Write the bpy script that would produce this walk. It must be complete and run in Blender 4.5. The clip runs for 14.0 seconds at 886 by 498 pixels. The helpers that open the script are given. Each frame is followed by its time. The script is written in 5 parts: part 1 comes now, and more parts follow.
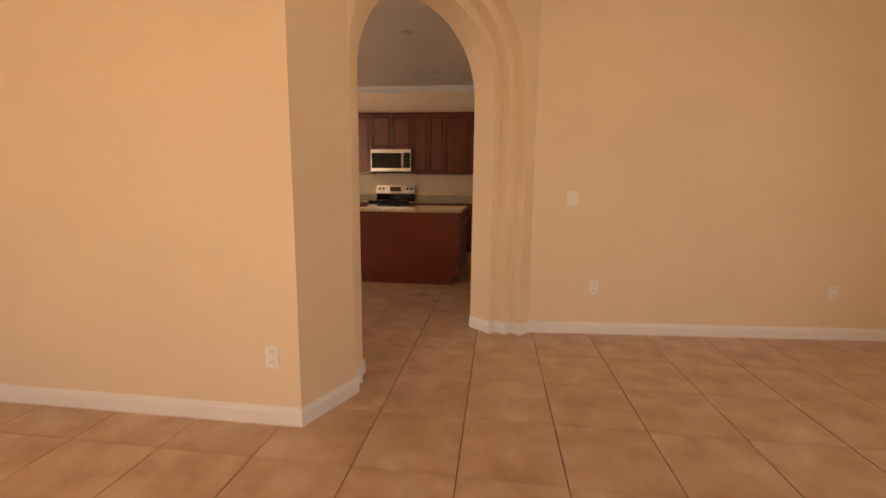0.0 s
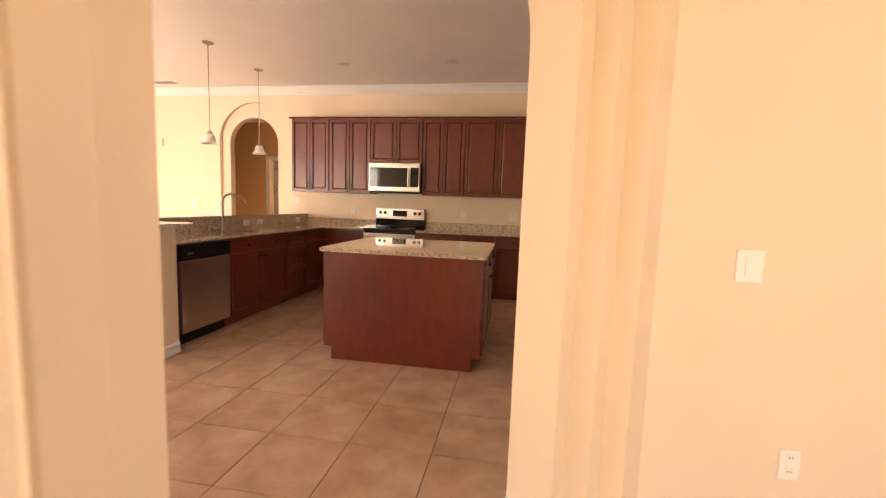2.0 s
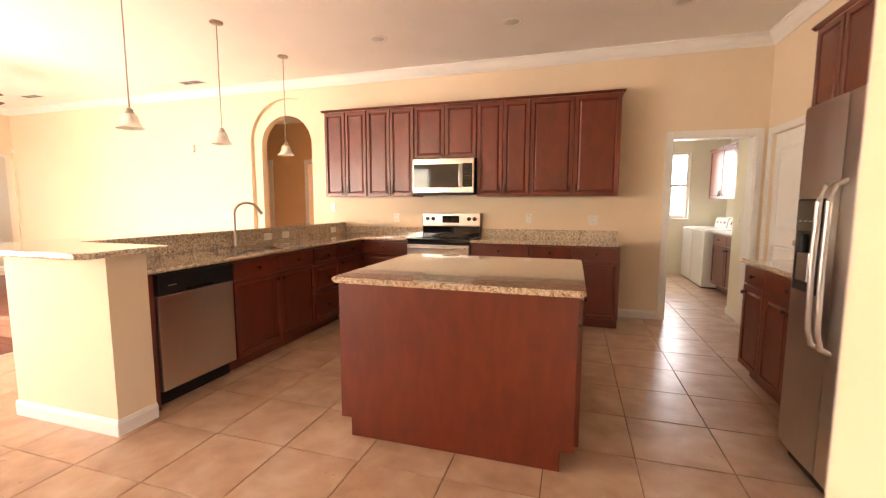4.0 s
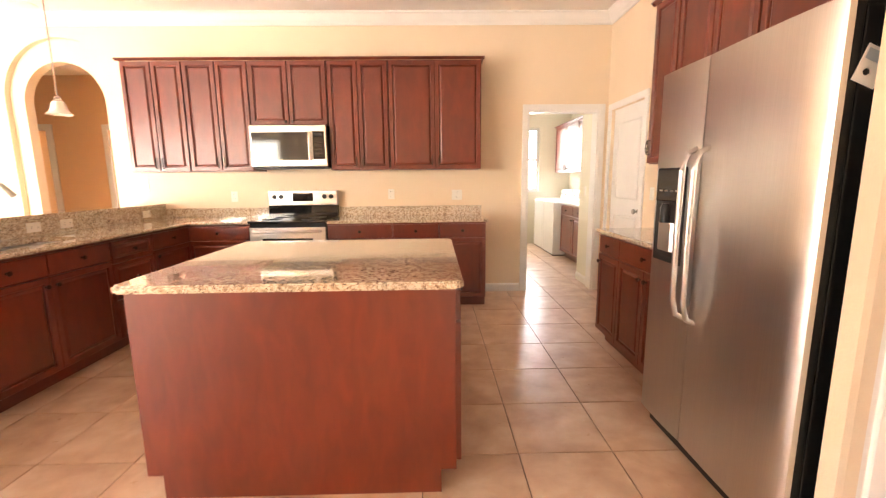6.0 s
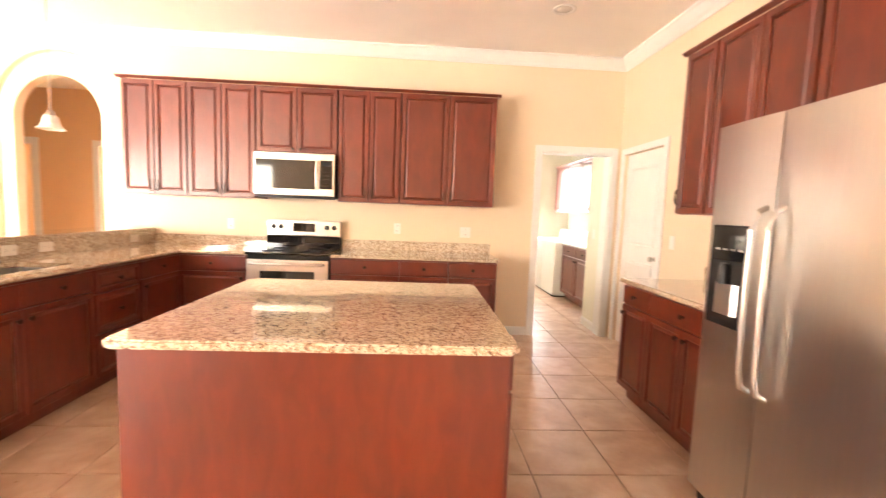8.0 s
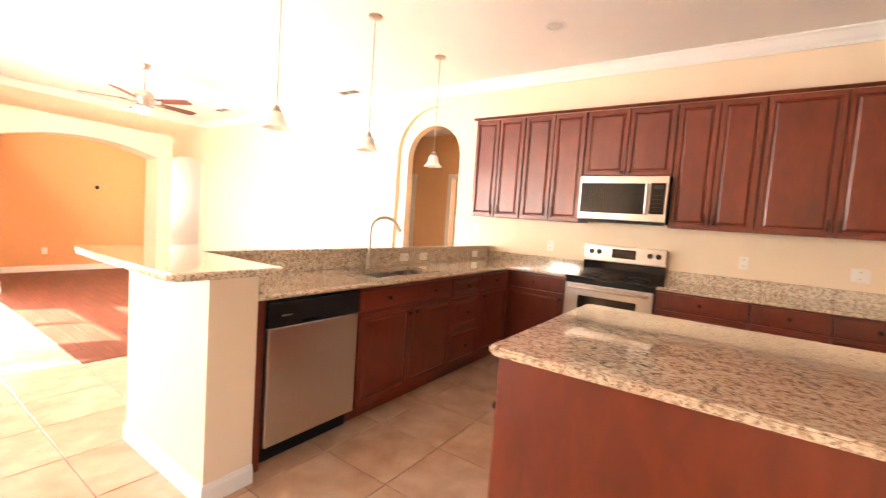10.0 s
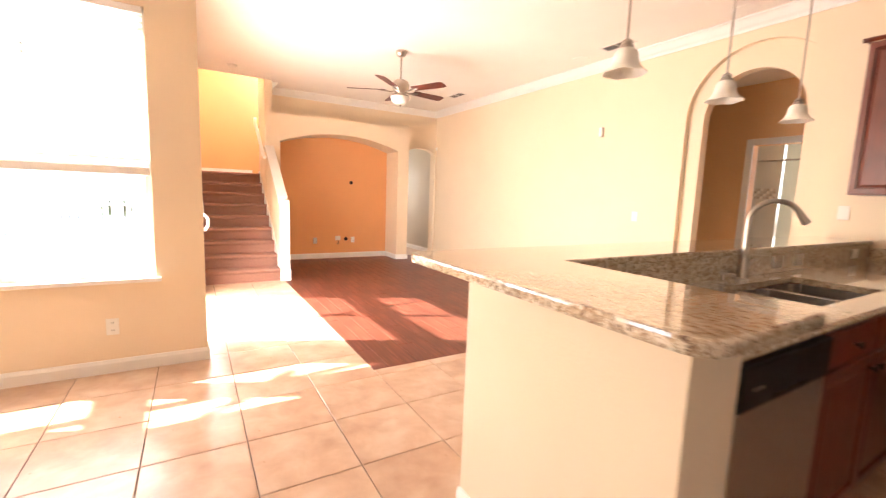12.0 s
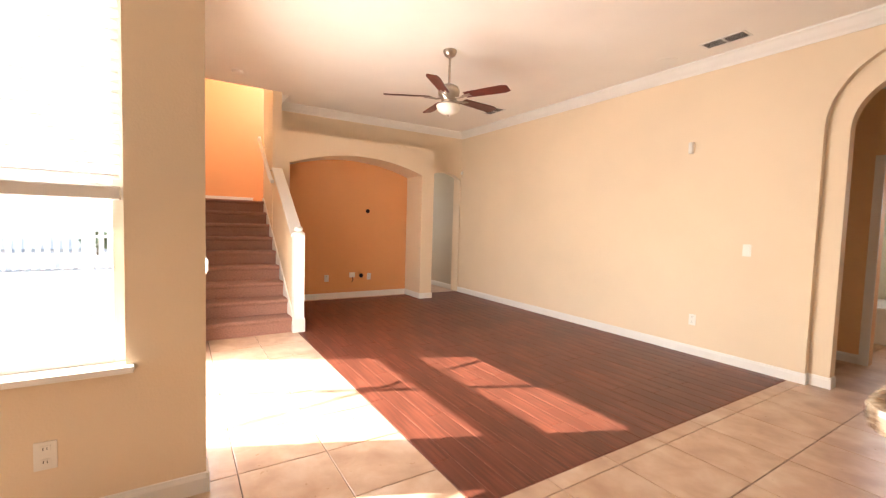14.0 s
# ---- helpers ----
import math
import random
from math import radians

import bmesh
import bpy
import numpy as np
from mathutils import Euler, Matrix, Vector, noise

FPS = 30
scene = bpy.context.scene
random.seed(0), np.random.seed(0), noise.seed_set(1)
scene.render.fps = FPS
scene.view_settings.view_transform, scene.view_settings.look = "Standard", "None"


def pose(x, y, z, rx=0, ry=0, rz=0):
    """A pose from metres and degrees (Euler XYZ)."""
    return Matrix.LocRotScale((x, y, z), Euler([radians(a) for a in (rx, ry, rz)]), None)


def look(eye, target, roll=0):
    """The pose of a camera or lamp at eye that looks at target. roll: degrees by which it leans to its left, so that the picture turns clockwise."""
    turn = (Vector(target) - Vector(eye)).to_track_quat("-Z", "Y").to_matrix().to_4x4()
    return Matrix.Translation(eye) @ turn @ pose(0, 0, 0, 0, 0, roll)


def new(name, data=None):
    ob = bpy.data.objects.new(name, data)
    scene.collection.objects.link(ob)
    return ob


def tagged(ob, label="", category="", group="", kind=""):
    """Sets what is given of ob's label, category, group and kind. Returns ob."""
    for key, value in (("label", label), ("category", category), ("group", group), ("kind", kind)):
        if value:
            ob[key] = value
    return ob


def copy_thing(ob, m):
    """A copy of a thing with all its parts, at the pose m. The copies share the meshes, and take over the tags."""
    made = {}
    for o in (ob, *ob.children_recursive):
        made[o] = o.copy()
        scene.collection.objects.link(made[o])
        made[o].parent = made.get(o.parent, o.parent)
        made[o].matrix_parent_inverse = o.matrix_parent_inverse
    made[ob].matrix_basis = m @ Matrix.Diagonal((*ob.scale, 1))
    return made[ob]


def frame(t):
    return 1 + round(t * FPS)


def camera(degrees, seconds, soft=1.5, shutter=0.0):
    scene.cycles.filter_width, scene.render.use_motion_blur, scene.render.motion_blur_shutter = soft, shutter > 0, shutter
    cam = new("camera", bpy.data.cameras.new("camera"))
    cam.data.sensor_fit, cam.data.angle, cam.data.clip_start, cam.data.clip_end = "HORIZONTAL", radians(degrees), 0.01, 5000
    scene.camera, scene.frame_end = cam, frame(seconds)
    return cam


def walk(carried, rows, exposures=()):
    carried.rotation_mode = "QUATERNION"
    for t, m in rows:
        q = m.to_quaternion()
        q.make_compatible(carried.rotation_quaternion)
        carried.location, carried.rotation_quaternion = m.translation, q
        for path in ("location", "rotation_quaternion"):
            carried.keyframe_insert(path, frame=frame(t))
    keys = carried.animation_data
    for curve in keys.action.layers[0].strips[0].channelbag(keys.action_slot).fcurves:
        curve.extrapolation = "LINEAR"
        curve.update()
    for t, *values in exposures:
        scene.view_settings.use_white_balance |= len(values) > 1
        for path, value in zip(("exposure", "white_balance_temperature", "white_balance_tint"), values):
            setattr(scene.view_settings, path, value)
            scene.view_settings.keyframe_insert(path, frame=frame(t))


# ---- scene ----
cam = camera(93.0, 14.0, 1.25, 0.4)
PATH = [
    (0, (1.775, 1.382, 1.193), (1.526, 3.344, 0.898), 0.6),
    (0.5, (1.715, 1.88, 1.244), (1.364, 3.839, 1.052), 1.4),
    (1, (1.631, 2.377, 1.265), (1.403, 4.35, 1.029), 0.8),
    (1.5, (1.597, 2.852, 1.273), (1.13, 4.787, 1.068), 1.2),
    (2, (1.552, 3.222, 1.286), (1.22, 5.183, 1.077), 2.0),
    (4.3, (1.282, 4.439, 1.316), (0.683, 6.335, 1.106), -0.0),
    (4.5, (1.282, 4.497, 1.318), (0.889, 6.444, 1.082), 0.2),
    (5, (1.251, 4.562, 1.325), (1.17, 6.549, 1.119), -0.2),
    (5.5, (1.213, 4.612, 1.295), (1.215, 6.589, 0.994), 0.5),
    (6, (1.25, 4.779, 1.298), (1.29, 6.752, 0.976), -0.6),
    (6.5, (1.271, 4.911, 1.306), (1.492, 6.872, 0.984), -1.5),
    (7, (1.181, 4.966, 1.336), (1.555, 6.913, 1.069), -0.9),
    (7.5, (1.083, 4.992, 1.346), (1.453, 6.944, 1.116), 1.2),
    (8, (1.01, 5.001, 1.358), (1.125, 6.989, 1.179), 2.2),
    (8.5, (0.979, 5.037, 1.363), (0.698, 7.012, 1.22), 2.3),
    (8.7, (0.966, 5.051, 1.359), (0.505, 6.992, 1.218), 2.7),
    (10.8, (0.278, 5.057, 1.34), (-1.162, 6.435, 1.177), 2.5),
    (11, (0.14, 5.092, 1.34), (-1.387, 6.372, 1.17), 1.8),
    (11.5, (-0.26, 5.091, 1.312), (-1.909, 6.212, 1.161), 2.0),
    (12, (-0.666, 5.038, 1.294), (-2.37, 6.055, 1.044), 2.1),
    (12.5, (-1.068, 5.065, 1.307), (-2.826, 5.993, 1.096), 1.1),
    (13, (-1.389, 5.01, 1.306), (-3.04, 6.118, 1.094), 2.4),
    (13.5, (-1.74, 5.005, 1.299), (-3.427, 6.07, 1.157), 1.1),
    (14, (-1.985, 5.002, 1.296), (-3.677, 6.061, 1.18), 1.7),
]
EXPO = [(0.0, 1.55, 8500, 25), (0.5, 1.95, 7850, 22), (1.0, 2.3, 7650, 20), (1.5, 2.55, 7450, 18), (2.0, 2.8, 7200, 18), (4.5, 3.5, 6950, 16), (5.0, 3.68, 6800, 15),
        (6.5, 4.28, 6650, 15), (7.5, 4.46, 6650, 16), (8.7, 4.38, 6600, 14), (11.0, 3.4, 6300, 15), (12.5, 2.68, 6350, 14), (13.5, 2.28, 6300, 12), (14.0, 2.22, 6300, 11)]
walk(cam, [(t, look(e, g, r)) for t, e, g, r in PATH], EXPO)

# ---- light ----
world = bpy.data.worlds.new("sky")
scene.world = world
world.use_nodes = True
wn = world.node_tree.nodes
sky = wn.new("ShaderNodeTexSky")
sky.sky_type, sky.sun_disc = "NISHITA", False
SUN_DIR = Vector((0.405, 0.914, -0.73)).normalized()     # the way the sunlight travels
sky.sun_elevation, sky.sun_rotation = radians(36), math.atan2(-SUN_DIR.x, -SUN_DIR.y)
world.node_tree.links.new(sky.outputs[0], wn["Background"].inputs[0])
wn["Background"].inputs[1].default_value = 0.15


def lamp(name, kind, m, energy, colour=(1, 1, 1), **more):
    d = bpy.data.lights.new(name, kind)
    d.energy, d.color = energy, colour
    for k, v in more.items():
        if k == "size":
            d.size = v
        elif k == "size_y":
            d.shape, d.size_y = "RECTANGLE", v
        elif k == "angle":
            d.angle = v
        elif k == "spread":
            d.spread = v
    o = new(name, d)
    o.matrix_world = m
    return o


lamp("sun", "SUN", look((0, 0, 20), Vector((0, 0, 20)) + SUN_DIR), 5.0, (1, 0.93, 0.82), angle=radians(0.5))
DAY = (1.0, 0.96, 0.90)
# daylight through the openings; the hallway and stairwell lamps are added fill
lamp("nook_window_light", "AREA", look((-4.45, 4.22, 1.6), (0, 6.3, 2.3)), 8, DAY, size=1.0, size_y=1.7)
lamp("nook_window_light", "AREA", look((-4.45, 2.90, 1.6), (0, 4.9, 2.3)), 6.5, DAY, size=1.1, size_y=1.7)
lamp("glass_door_light", "AREA", look((-5.5, 4.9, 0.95), (-4.4, 8, 0.6)), 30, DAY, size=1.7, size_y=1.6)
lamp("nook_south_light", "AREA", look((-3.5, 1.50, 1.5), (-3.4, 6, 1.8)), 2.5, DAY, size=1.0, size_y=1.9)
lamp("laundry_window_light", "AREA", look((3.96, 11.25, 1.7), (3, 11.25, 1.4)), 2.6, DAY, size=0.95, size_y=0.95)
lamp("laundry_far_light", "AREA", look((3.11, 13.28, 1.68), (3.11, 10, 1.2)), 2.6, DAY, size=0.45, size_y=1.15)
lamp("bath_window_light", "AREA", look((-3.0, 13.2, 1.7), (-3.0, 10, 1.3)), 4.5, DAY, size=1.0, size_y=1.2)
lamp("bedroom_window_light", "AREA", look((-6.6, 13.2, 1.55), (-5.0, 10, 1.3)), 74.8, DAY, size=1.3, size_y=1.2)
lamp("front_room_light", "AREA", look((-0.4, -1.42, 1.45), (-0.1, 4.0, 1.5)), 7.5, (1, 0.90, 0.74), size=1.5, size_y=1.8)
lamp("front_room_side_light", "AREA", look((5.12, 1.8, 1.45), (1.0, 3.0, 1.5)), 4.5, (1, 0.90, 0.74), size=1.9, size_y=1.8)
# added fill to brighten the hallway, set in an unseen end-wall hole
lamp("hallway_fill_light", "AREA", look((-11.8, 9.2, 1.55), (-9, 9.2, 1.3)), 5.62, DAY, size=0.7, size_y=1.2)
# added warm fill for the bright stairwell top; no window known there
lamp("stairwell_fill_light", "AREA", look((-9.6, 7.46, 4.4), (-9.7, 5.5, 3.2)), 28, (1, 0.93, 0.80), size=1.0, size_y=1.2)


# ---- materials ----
def mat(name, colour, rough=0.5, metal=0.0, var=0.0, scale=3.0, bump=0.0, bscale=120.0, stretch=(1, 1, 1), coat=0.0, fine=0.0):
    m = bpy.data.materials.new(name)
    m.use_nodes = True
    n, l = m.node_tree.nodes, m.node_tree.links
    b = n["Principled BSDF"]
    b.inputs["Base Color"].default_value = (*colour, 1)
    b.inputs["Roughness"].default_value, b.inputs["Metallic"].default_value = rough, metal
    b.inputs["Coat Weight"].default_value = coat
    b.inputs["Coat Roughness"].default_value = 0.12
    tc = n.new("ShaderNodeTexCoord")
    mp = n.new("ShaderNodeMapping")
    mp.inputs["Scale"].default_value = stretch
    l.new(tc.outputs["Object"], mp.inputs[0])
    if var:
        t = n.new("ShaderNodeTexNoise")
        t.inputs["Scale"].default_value, t.inputs["Detail"].default_value = scale, 6
        l.new(mp.outputs[0], t.inputs["Vector"])
        r = n.new("ShaderNodeValToRGB")
        r.color_ramp.elements[0].position, r.color_ramp.elements[1].position = 0.3, 0.7
        r.color_ramp.elements[0].color = (*[c * (1 - var) for c in colour], 1)
        r.color_ramp.elements[1].color = (*[min(1, c * (1 + var)) for c in colour], 1)
        l.new(t.outputs["Fac"], r.inputs[0])
        l.new(r.outputs[0], b.inputs["Base Color"])
    if bump:
        t2 = n.new("ShaderNodeTexNoise")
        t2.inputs["Scale"].default_value, t2.inputs["Detail"].default_value = bscale, 3
        l.new(mp.outputs[0], t2.inputs["Vector"])
        bp = n.new("ShaderNodeBump")
        bp.inputs["Strength"].default_value, bp.inputs["Distance"].default_value = bump, 0.004
        l.new(t2.outputs["Fac"], bp.inputs["Height"])
        l.new(bp.outputs[0], b.inputs["Normal"])
        if fine:
            rr = n.new("ShaderNodeMapRange")
            rr.inputs["To Min"].default_value, rr.inputs["To Max"].default_value = rough - fine, rough + fine
            l.new(t2.outputs["Fac"], rr.inputs[0])
            l.new(rr.outputs[0], b.inputs["Roughness"])
    return m


PAINT = mat("wall_paint", (0.80, 0.65, 0.465), 0.65, var=0.03, scale=1.3, bump=0.25, bscale=90)
CEIL = mat("ceiling_paint", (0.90, 0.85, 0.78), 0.8, var=0.02, scale=2, bump=0.35, bscale=60)
TRIM = mat("white_trim", (0.82, 0.79, 0.74), 0.4, var=0.02, scale=5, bump=0.05)
ORANGE = mat("accent_paint", (0.80, 0.385, 0.155), 0.65, var=0.03, scale=1.3, bump=0.25, bscale=90)
TAN = mat("tan_paint", (0.80, 0.51, 0.27), 0.65, var=0.03, scale=1.4, bump=0.25, bscale=90)
YELLOW = mat("laundry_paint", (0.79, 0.75, 0.61), 0.65, var=0.03, scale=1.5, bump=0.2, bscale=90)
GREYW = mat("hall_paint", (0.60, 0.53, 0.42), 0.65, var=0.03, scale=1.5, bump=0.2, bscale=90)
STEEL = mat("brushed_steel", (0.60, 0.58, 0.55), 0.30, 1.0, var=0.04, scale=7, stretch=(40, 40, 0.6))
NICKEL = mat("brushed_nickel", (0.46, 0.41, 0.35), 0.28, 1.0, var=0.04, scale=30)
BLACK = mat("black_plastic", (0.010, 0.010, 0.010), 0.35, var=0.1, scale=20)
BLACK.node_tree.nodes["Principled BSDF"].inputs["Specular IOR Level"].default_value = 0.3
GLOSSB = mat("black_glass", (0.008, 0.008, 0.009), 0.06)
BRONZE = mat("dark_bronze", (0.05, 0.035, 0.028), 0.4, 0.8, var=0.1, scale=40)
WHITEA = mat("white_enamel", (0.85, 0.84, 0.80), 0.25, var=0.01, scale=6)
PLASTIC = mat("white_plastic", (0.84, 0.80, 0.72), 0.4, var=0.01, scale=20)
CARPET = mat("brown_carpet", (0.33, 0.17, 0.125), 0.95, var=0.14, scale=60, bump=0.8, bscale=350)
MELAMINE = mat("dark_kick", (0.06, 0.018, 0.012), 0.5, var=0.1, scale=10)
DARK = mat("dark_hole", (0.02, 0.015, 0.012), 0.8)


def wood_mat(name, lo, hi, rough, stretch, coat=0.25):
    m = mat(name, lo, rough, coat=coat)
    n, l = m.node_tree.nodes, m.node_tree.links
    b = n["Principled BSDF"]
    b.inputs["Specular IOR Level"].default_value = 0.5
    b.inputs["Coat Roughness"].default_value = 0.22
    mp = n["Mapping"]
    mp.inputs["Scale"].default_value = stretch
    t = n.new("ShaderNodeTexNoise")
    t.inputs["Scale"].default_value, t.inputs["Detail"].default_value, t.inputs["Distortion"].default_value = 3.2, 8, 0.6
    big = n.new("ShaderNodeTexNoise")
    big.inputs["Scale"].default_value, big.inputs["Detail"].default_value = 1.6, 2
    tc = n["Texture Coordinate"]
    l.new(mp.outputs[0], t.inputs["Vector"])
    l.new(tc.outputs["Object"], big.inputs["Vector"])
    r = n.new("ShaderNodeValToRGB")
    e = r.color_ramp.elements
    e[0].position, e[1].position = 0.32, 0.72
    e[0].color, e[1].color = (*lo, 1), (*hi, 1)
    l.new(t.outputs["Fac"], r.inputs[0])
    info = n.new("ShaderNodeObjectInfo")
    add = n.new("ShaderNodeMath")
    add.operation = "MULTIPLY_ADD"
    l.new(info.outputs["Random"], add.inputs[0])
    add.inputs[1].default_value = 0.22
    l.new(big.outputs["Fac"], add.inputs[2])
    hs = n.new("ShaderNodeHueSaturation")
    mr = n.new("ShaderNodeMapRange")
    mr.inputs["From Min"].default_value, mr.inputs["From Max"].default_value = 0.3, 0.95
    mr.inputs["To Min"].default_value, mr.inputs["To Max"].default_value = 0.8, 1.2
    l.new(add.outputs[0], mr.inputs[0])
    l.new(mr.outputs[0], hs.inputs["Value"])
    l.new(r.outputs[0], hs.inputs["Color"])
    l.new(hs.outputs[0], b.inputs["Base Color"])
    bp = n.new("ShaderNodeBump")
    bp.inputs["Strength"].default_value, bp.inputs["Distance"].default_value = 0.06, 0.002
    l.new(t.outputs["Fac"], bp.inputs["Height"])
    l.new(bp.outputs[0], b.inputs["Normal"])
    return m


CHERRY = wood_mat("cherry_cabinet", (0.122, 0.0145, 0.0034), (0.176, 0.0245, 0.0052), 0.40, (5, 5, 1.6), coat=0.65)
CHERRY.node_tree.nodes["Principled BSDF"].inputs["Coat Roughness"].default_value = 0.30
FLOORWOOD = wood_mat("cherry_plank", (0.10, 0.030, 0.018), (0.20, 0.058, 0.034), 0.42, (0.8, 11, 9), coat=0.1)
FLOORWOOD.node_tree.nodes["Principled BSDF"].inputs["Specular IOR Level"].default_value = 0.25
BLADE = wood_mat("fan_blade_wood", (0.09, 0.018, 0.012), (0.15, 0.03, 0.02), 0.4, (2, 2, 2))


def granite_mat():
    m = mat("granite", (0.5, 0.4, 0.3), 0.10, coat=1.0)
    n, l = m.node_tree.nodes, m.node_tree.links
    b = n["Principled BSDF"]
    tc = n["Texture Coordinate"]
    base = n.new("ShaderNodeTexNoise")
    base.inputs["Scale"].default_value, base.inputs["Detail"].default_value = 55, 6
    l.new(tc.outputs["Object"], base.inputs["Vector"])
    r = n.new("ShaderNodeValToRGB")
    e = r.color_ramp.elements
    e[0].position, e[0].color = 0.32, (0.29, 0.185, 0.115, 1)
    e[1].position, e[1].color = 0.60, (0.72, 0.62, 0.47, 1)
    k = e.new(0.48)
    k.color = (0.55, 0.43, 0.295, 1)
    l.new(base.outputs["Fac"], r.inputs[0])
    cur = r.outputs[0]
    for sc, lo, hi, col in ((120, 0.61, 0.65, (0.07, 0.05, 0.04)), (170, 0.56, 0.62, (0.74, 0.64, 0.49)), (75, 0.63, 0.68, (0.20, 0.12, 0.085))):
        t = n.new("ShaderNodeTexNoise")
        t.inputs["Scale"].default_value, t.inputs["Detail"].default_value = sc, 2
        mp = n.new("ShaderNodeMapping")
        mp.inputs["Location"].default_value = (sc, 3, 1)
        l.new(tc.outputs["Object"], mp.inputs[0])
        l.new(mp.outputs[0], t.inputs["Vector"])
        g = n.new("ShaderNodeMapRange")
        g.inputs["From Min"].default_value, g.inputs["From Max"].default_value = lo, hi
        l.new(t.outputs["Fac"], g.inputs[0])
        x = n.new("ShaderNodeMix")
        x.data_type = "RGBA"
        l.new(g.outputs[0], x.inputs[0])
        l.new(cur, x.inputs[6])
        x.inputs[7].default_value = (*col, 1)
        cur = x.outputs[2]
    l.new(cur, b.inputs["Base Color"])
    b.inputs["Specular IOR Level"].default_value = 0.6
    b.inputs["Coat Roughness"].default_value = 0.02
    return m


GRANITE = granite_mat()


def tile_mat():
    m = mat("stone_look_tile", (0.4, 0.26, 0.17), 0.32)
    n, l = m.node_tree.nodes, m.node_tree.links
    b = n["Principled BSDF"]
    geo = n.new("ShaderNodeNewGeometry")
    info = n.new("ShaderNodeObjectInfo")
    rnd = n.new("ShaderNodeMath")
    rnd.operation = "MULTIPLY_ADD"
    l.new(info.outputs["Random"], rnd.inputs[0])
    rnd.inputs[1].default_value = 37.0
    l.new(geo.outputs["Random Per Island"], rnd.inputs[2])
    tc = n["Texture Coordinate"]
    add = n.new("ShaderNodeVectorMath")
    add.operation = "MULTIPLY_ADD"
    l.new(rnd.outputs[0], add.inputs[0])
    add.inputs[1].default_value = (13, 17, 5)
    l.new(geo.outputs["Position"], add.inputs[2])
    t = n.new("ShaderNodeTexNoise")
    t.inputs["Scale"].default_value, t.inputs["Detail"].default_value, t.inputs["Distortion"].default_value = 5.0, 12, 0.25
    l.new(add.outputs[0], t.inputs["Vector"])
    r = n.new("ShaderNodeValToRGB")
    e = r.color_ramp.elements
    e[0].position, e[0].color = 0.30, (0.45, 0.280, 0.178, 1)
    e[1].position, e[1].color = 0.74, (0.67, 0.515, 0.385, 1)
    k = e.new(0.5)
    k.color = (0.56, 0.375, 0.253, 1)
    l.new(t.outputs["Fac"], r.inputs[0])
    l.new(r.outputs[0], b.inputs["Base Color"])
    f = n.new("ShaderNodeTexNoise")
    f.inputs["Scale"].default_value, f.inputs["Detail"].default_value = 22, 4
    l.new(add.outputs[0], f.inputs["Vector"])
    bp = n.new("ShaderNodeBump")
    bp.inputs["Strength"].default_value, bp.inputs["Distance"].default_value = 0.12, 0.004
    l.new(f.outputs["Fac"], bp.inputs["Height"])
    l.new(bp.outputs[0], b.inputs["Normal"])
    mr = n.new("ShaderNodeMapRange")
    mr.inputs["To Min"].default_value, mr.inputs["To Max"].default_value = 0.22, 0.42
    l.new(f.outputs["Fac"], mr.inputs[0])
    l.new(mr.outputs[0], b.inputs["Roughness"])
    return m


TILE = tile_mat()
GROUT = mat("brown_grout", (0.17, 0.11, 0.075), 0.9, var=0.2, scale=12, bump=0.3, bscale=200)
PGROUT = mat("pale_plank_joint", (0.27, 0.13, 0.092), 0.9, var=0.1, scale=15)


def glass_mat(name, gloss=0.07):
    """Thin window glass: clear, with a faint mirror."""
    m = bpy.data.materials.new(name)
    m.use_nodes = True
    n, l = m.node_tree.nodes, m.node_tree.links
    n.remove(n["Principled BSDF"])
    tr, gl, mx = n.new("ShaderNodeBsdfTransparent"), n.new("ShaderNodeBsdfGlossy"), n.new("ShaderNodeMixShader")
    gl.inputs["Roughness"].default_value = 0.0
    mx.inputs[0].default_value = gloss
    l.new(tr.outputs[0], mx.inputs[1])
    l.new(gl.outputs[0], mx.inputs[2])
    l.new(mx.outputs[0], n["Material Output"].inputs["Surface"])
    return m


GLASS = glass_mat("clear_glass")
FROST = mat("alabaster_glass", (0.94, 0.89, 0.79), 0.35, var=0.08, scale=9)
FROST.node_tree.nodes["Principled BSDF"].inputs["Transmission Weight"].default_value = 0.12


# ---- mesh helpers ----
def box(bm, x0, x1, y0, y1, z0, z1, bev=0.0):
    """Adds a box, with bevelled edges if asked."""
    r = bmesh.ops.create_cube(bm, size=1.0)
    vs = r["verts"]
    for v in vs:
        v.co = Vector(((x0 + x1) / 2 + v.co.x * (x1 - x0), (y0 + y1) / 2 + v.co.y * (y1 - y0), (z0 + z1) / 2 + v.co.z * (z1 - z0)))
    if bev:
        es = list({e for v in vs for e in v.link_edges})
        bmesh.ops.bevel(bm, geom=es, offset=bev, segments=2, profile=0.6, affect="EDGES")
    return bm


def bx(*a, bev=0.0):
    return box(bmesh.new(), *a, bev=bev)


def prism(bm, pts, z0, z1):
    """Adds an upright prism over a polygon in plan."""
    lo = [bm.verts.new((x, y, z0)) for x, y in pts]
    hi = [bm.verts.new((x, y, z1)) for x, y in pts]
    n = len(pts)
    bm.faces.new(lo[::-1])
    bm.faces.new(hi)
    for i in range(n):
        bm.faces.new((lo[i], lo[(i + 1) % n], hi[(i + 1) % n], hi[i]))
    bmesh.ops.recalc_face_normals(bm, faces=bm.faces)
    return bm


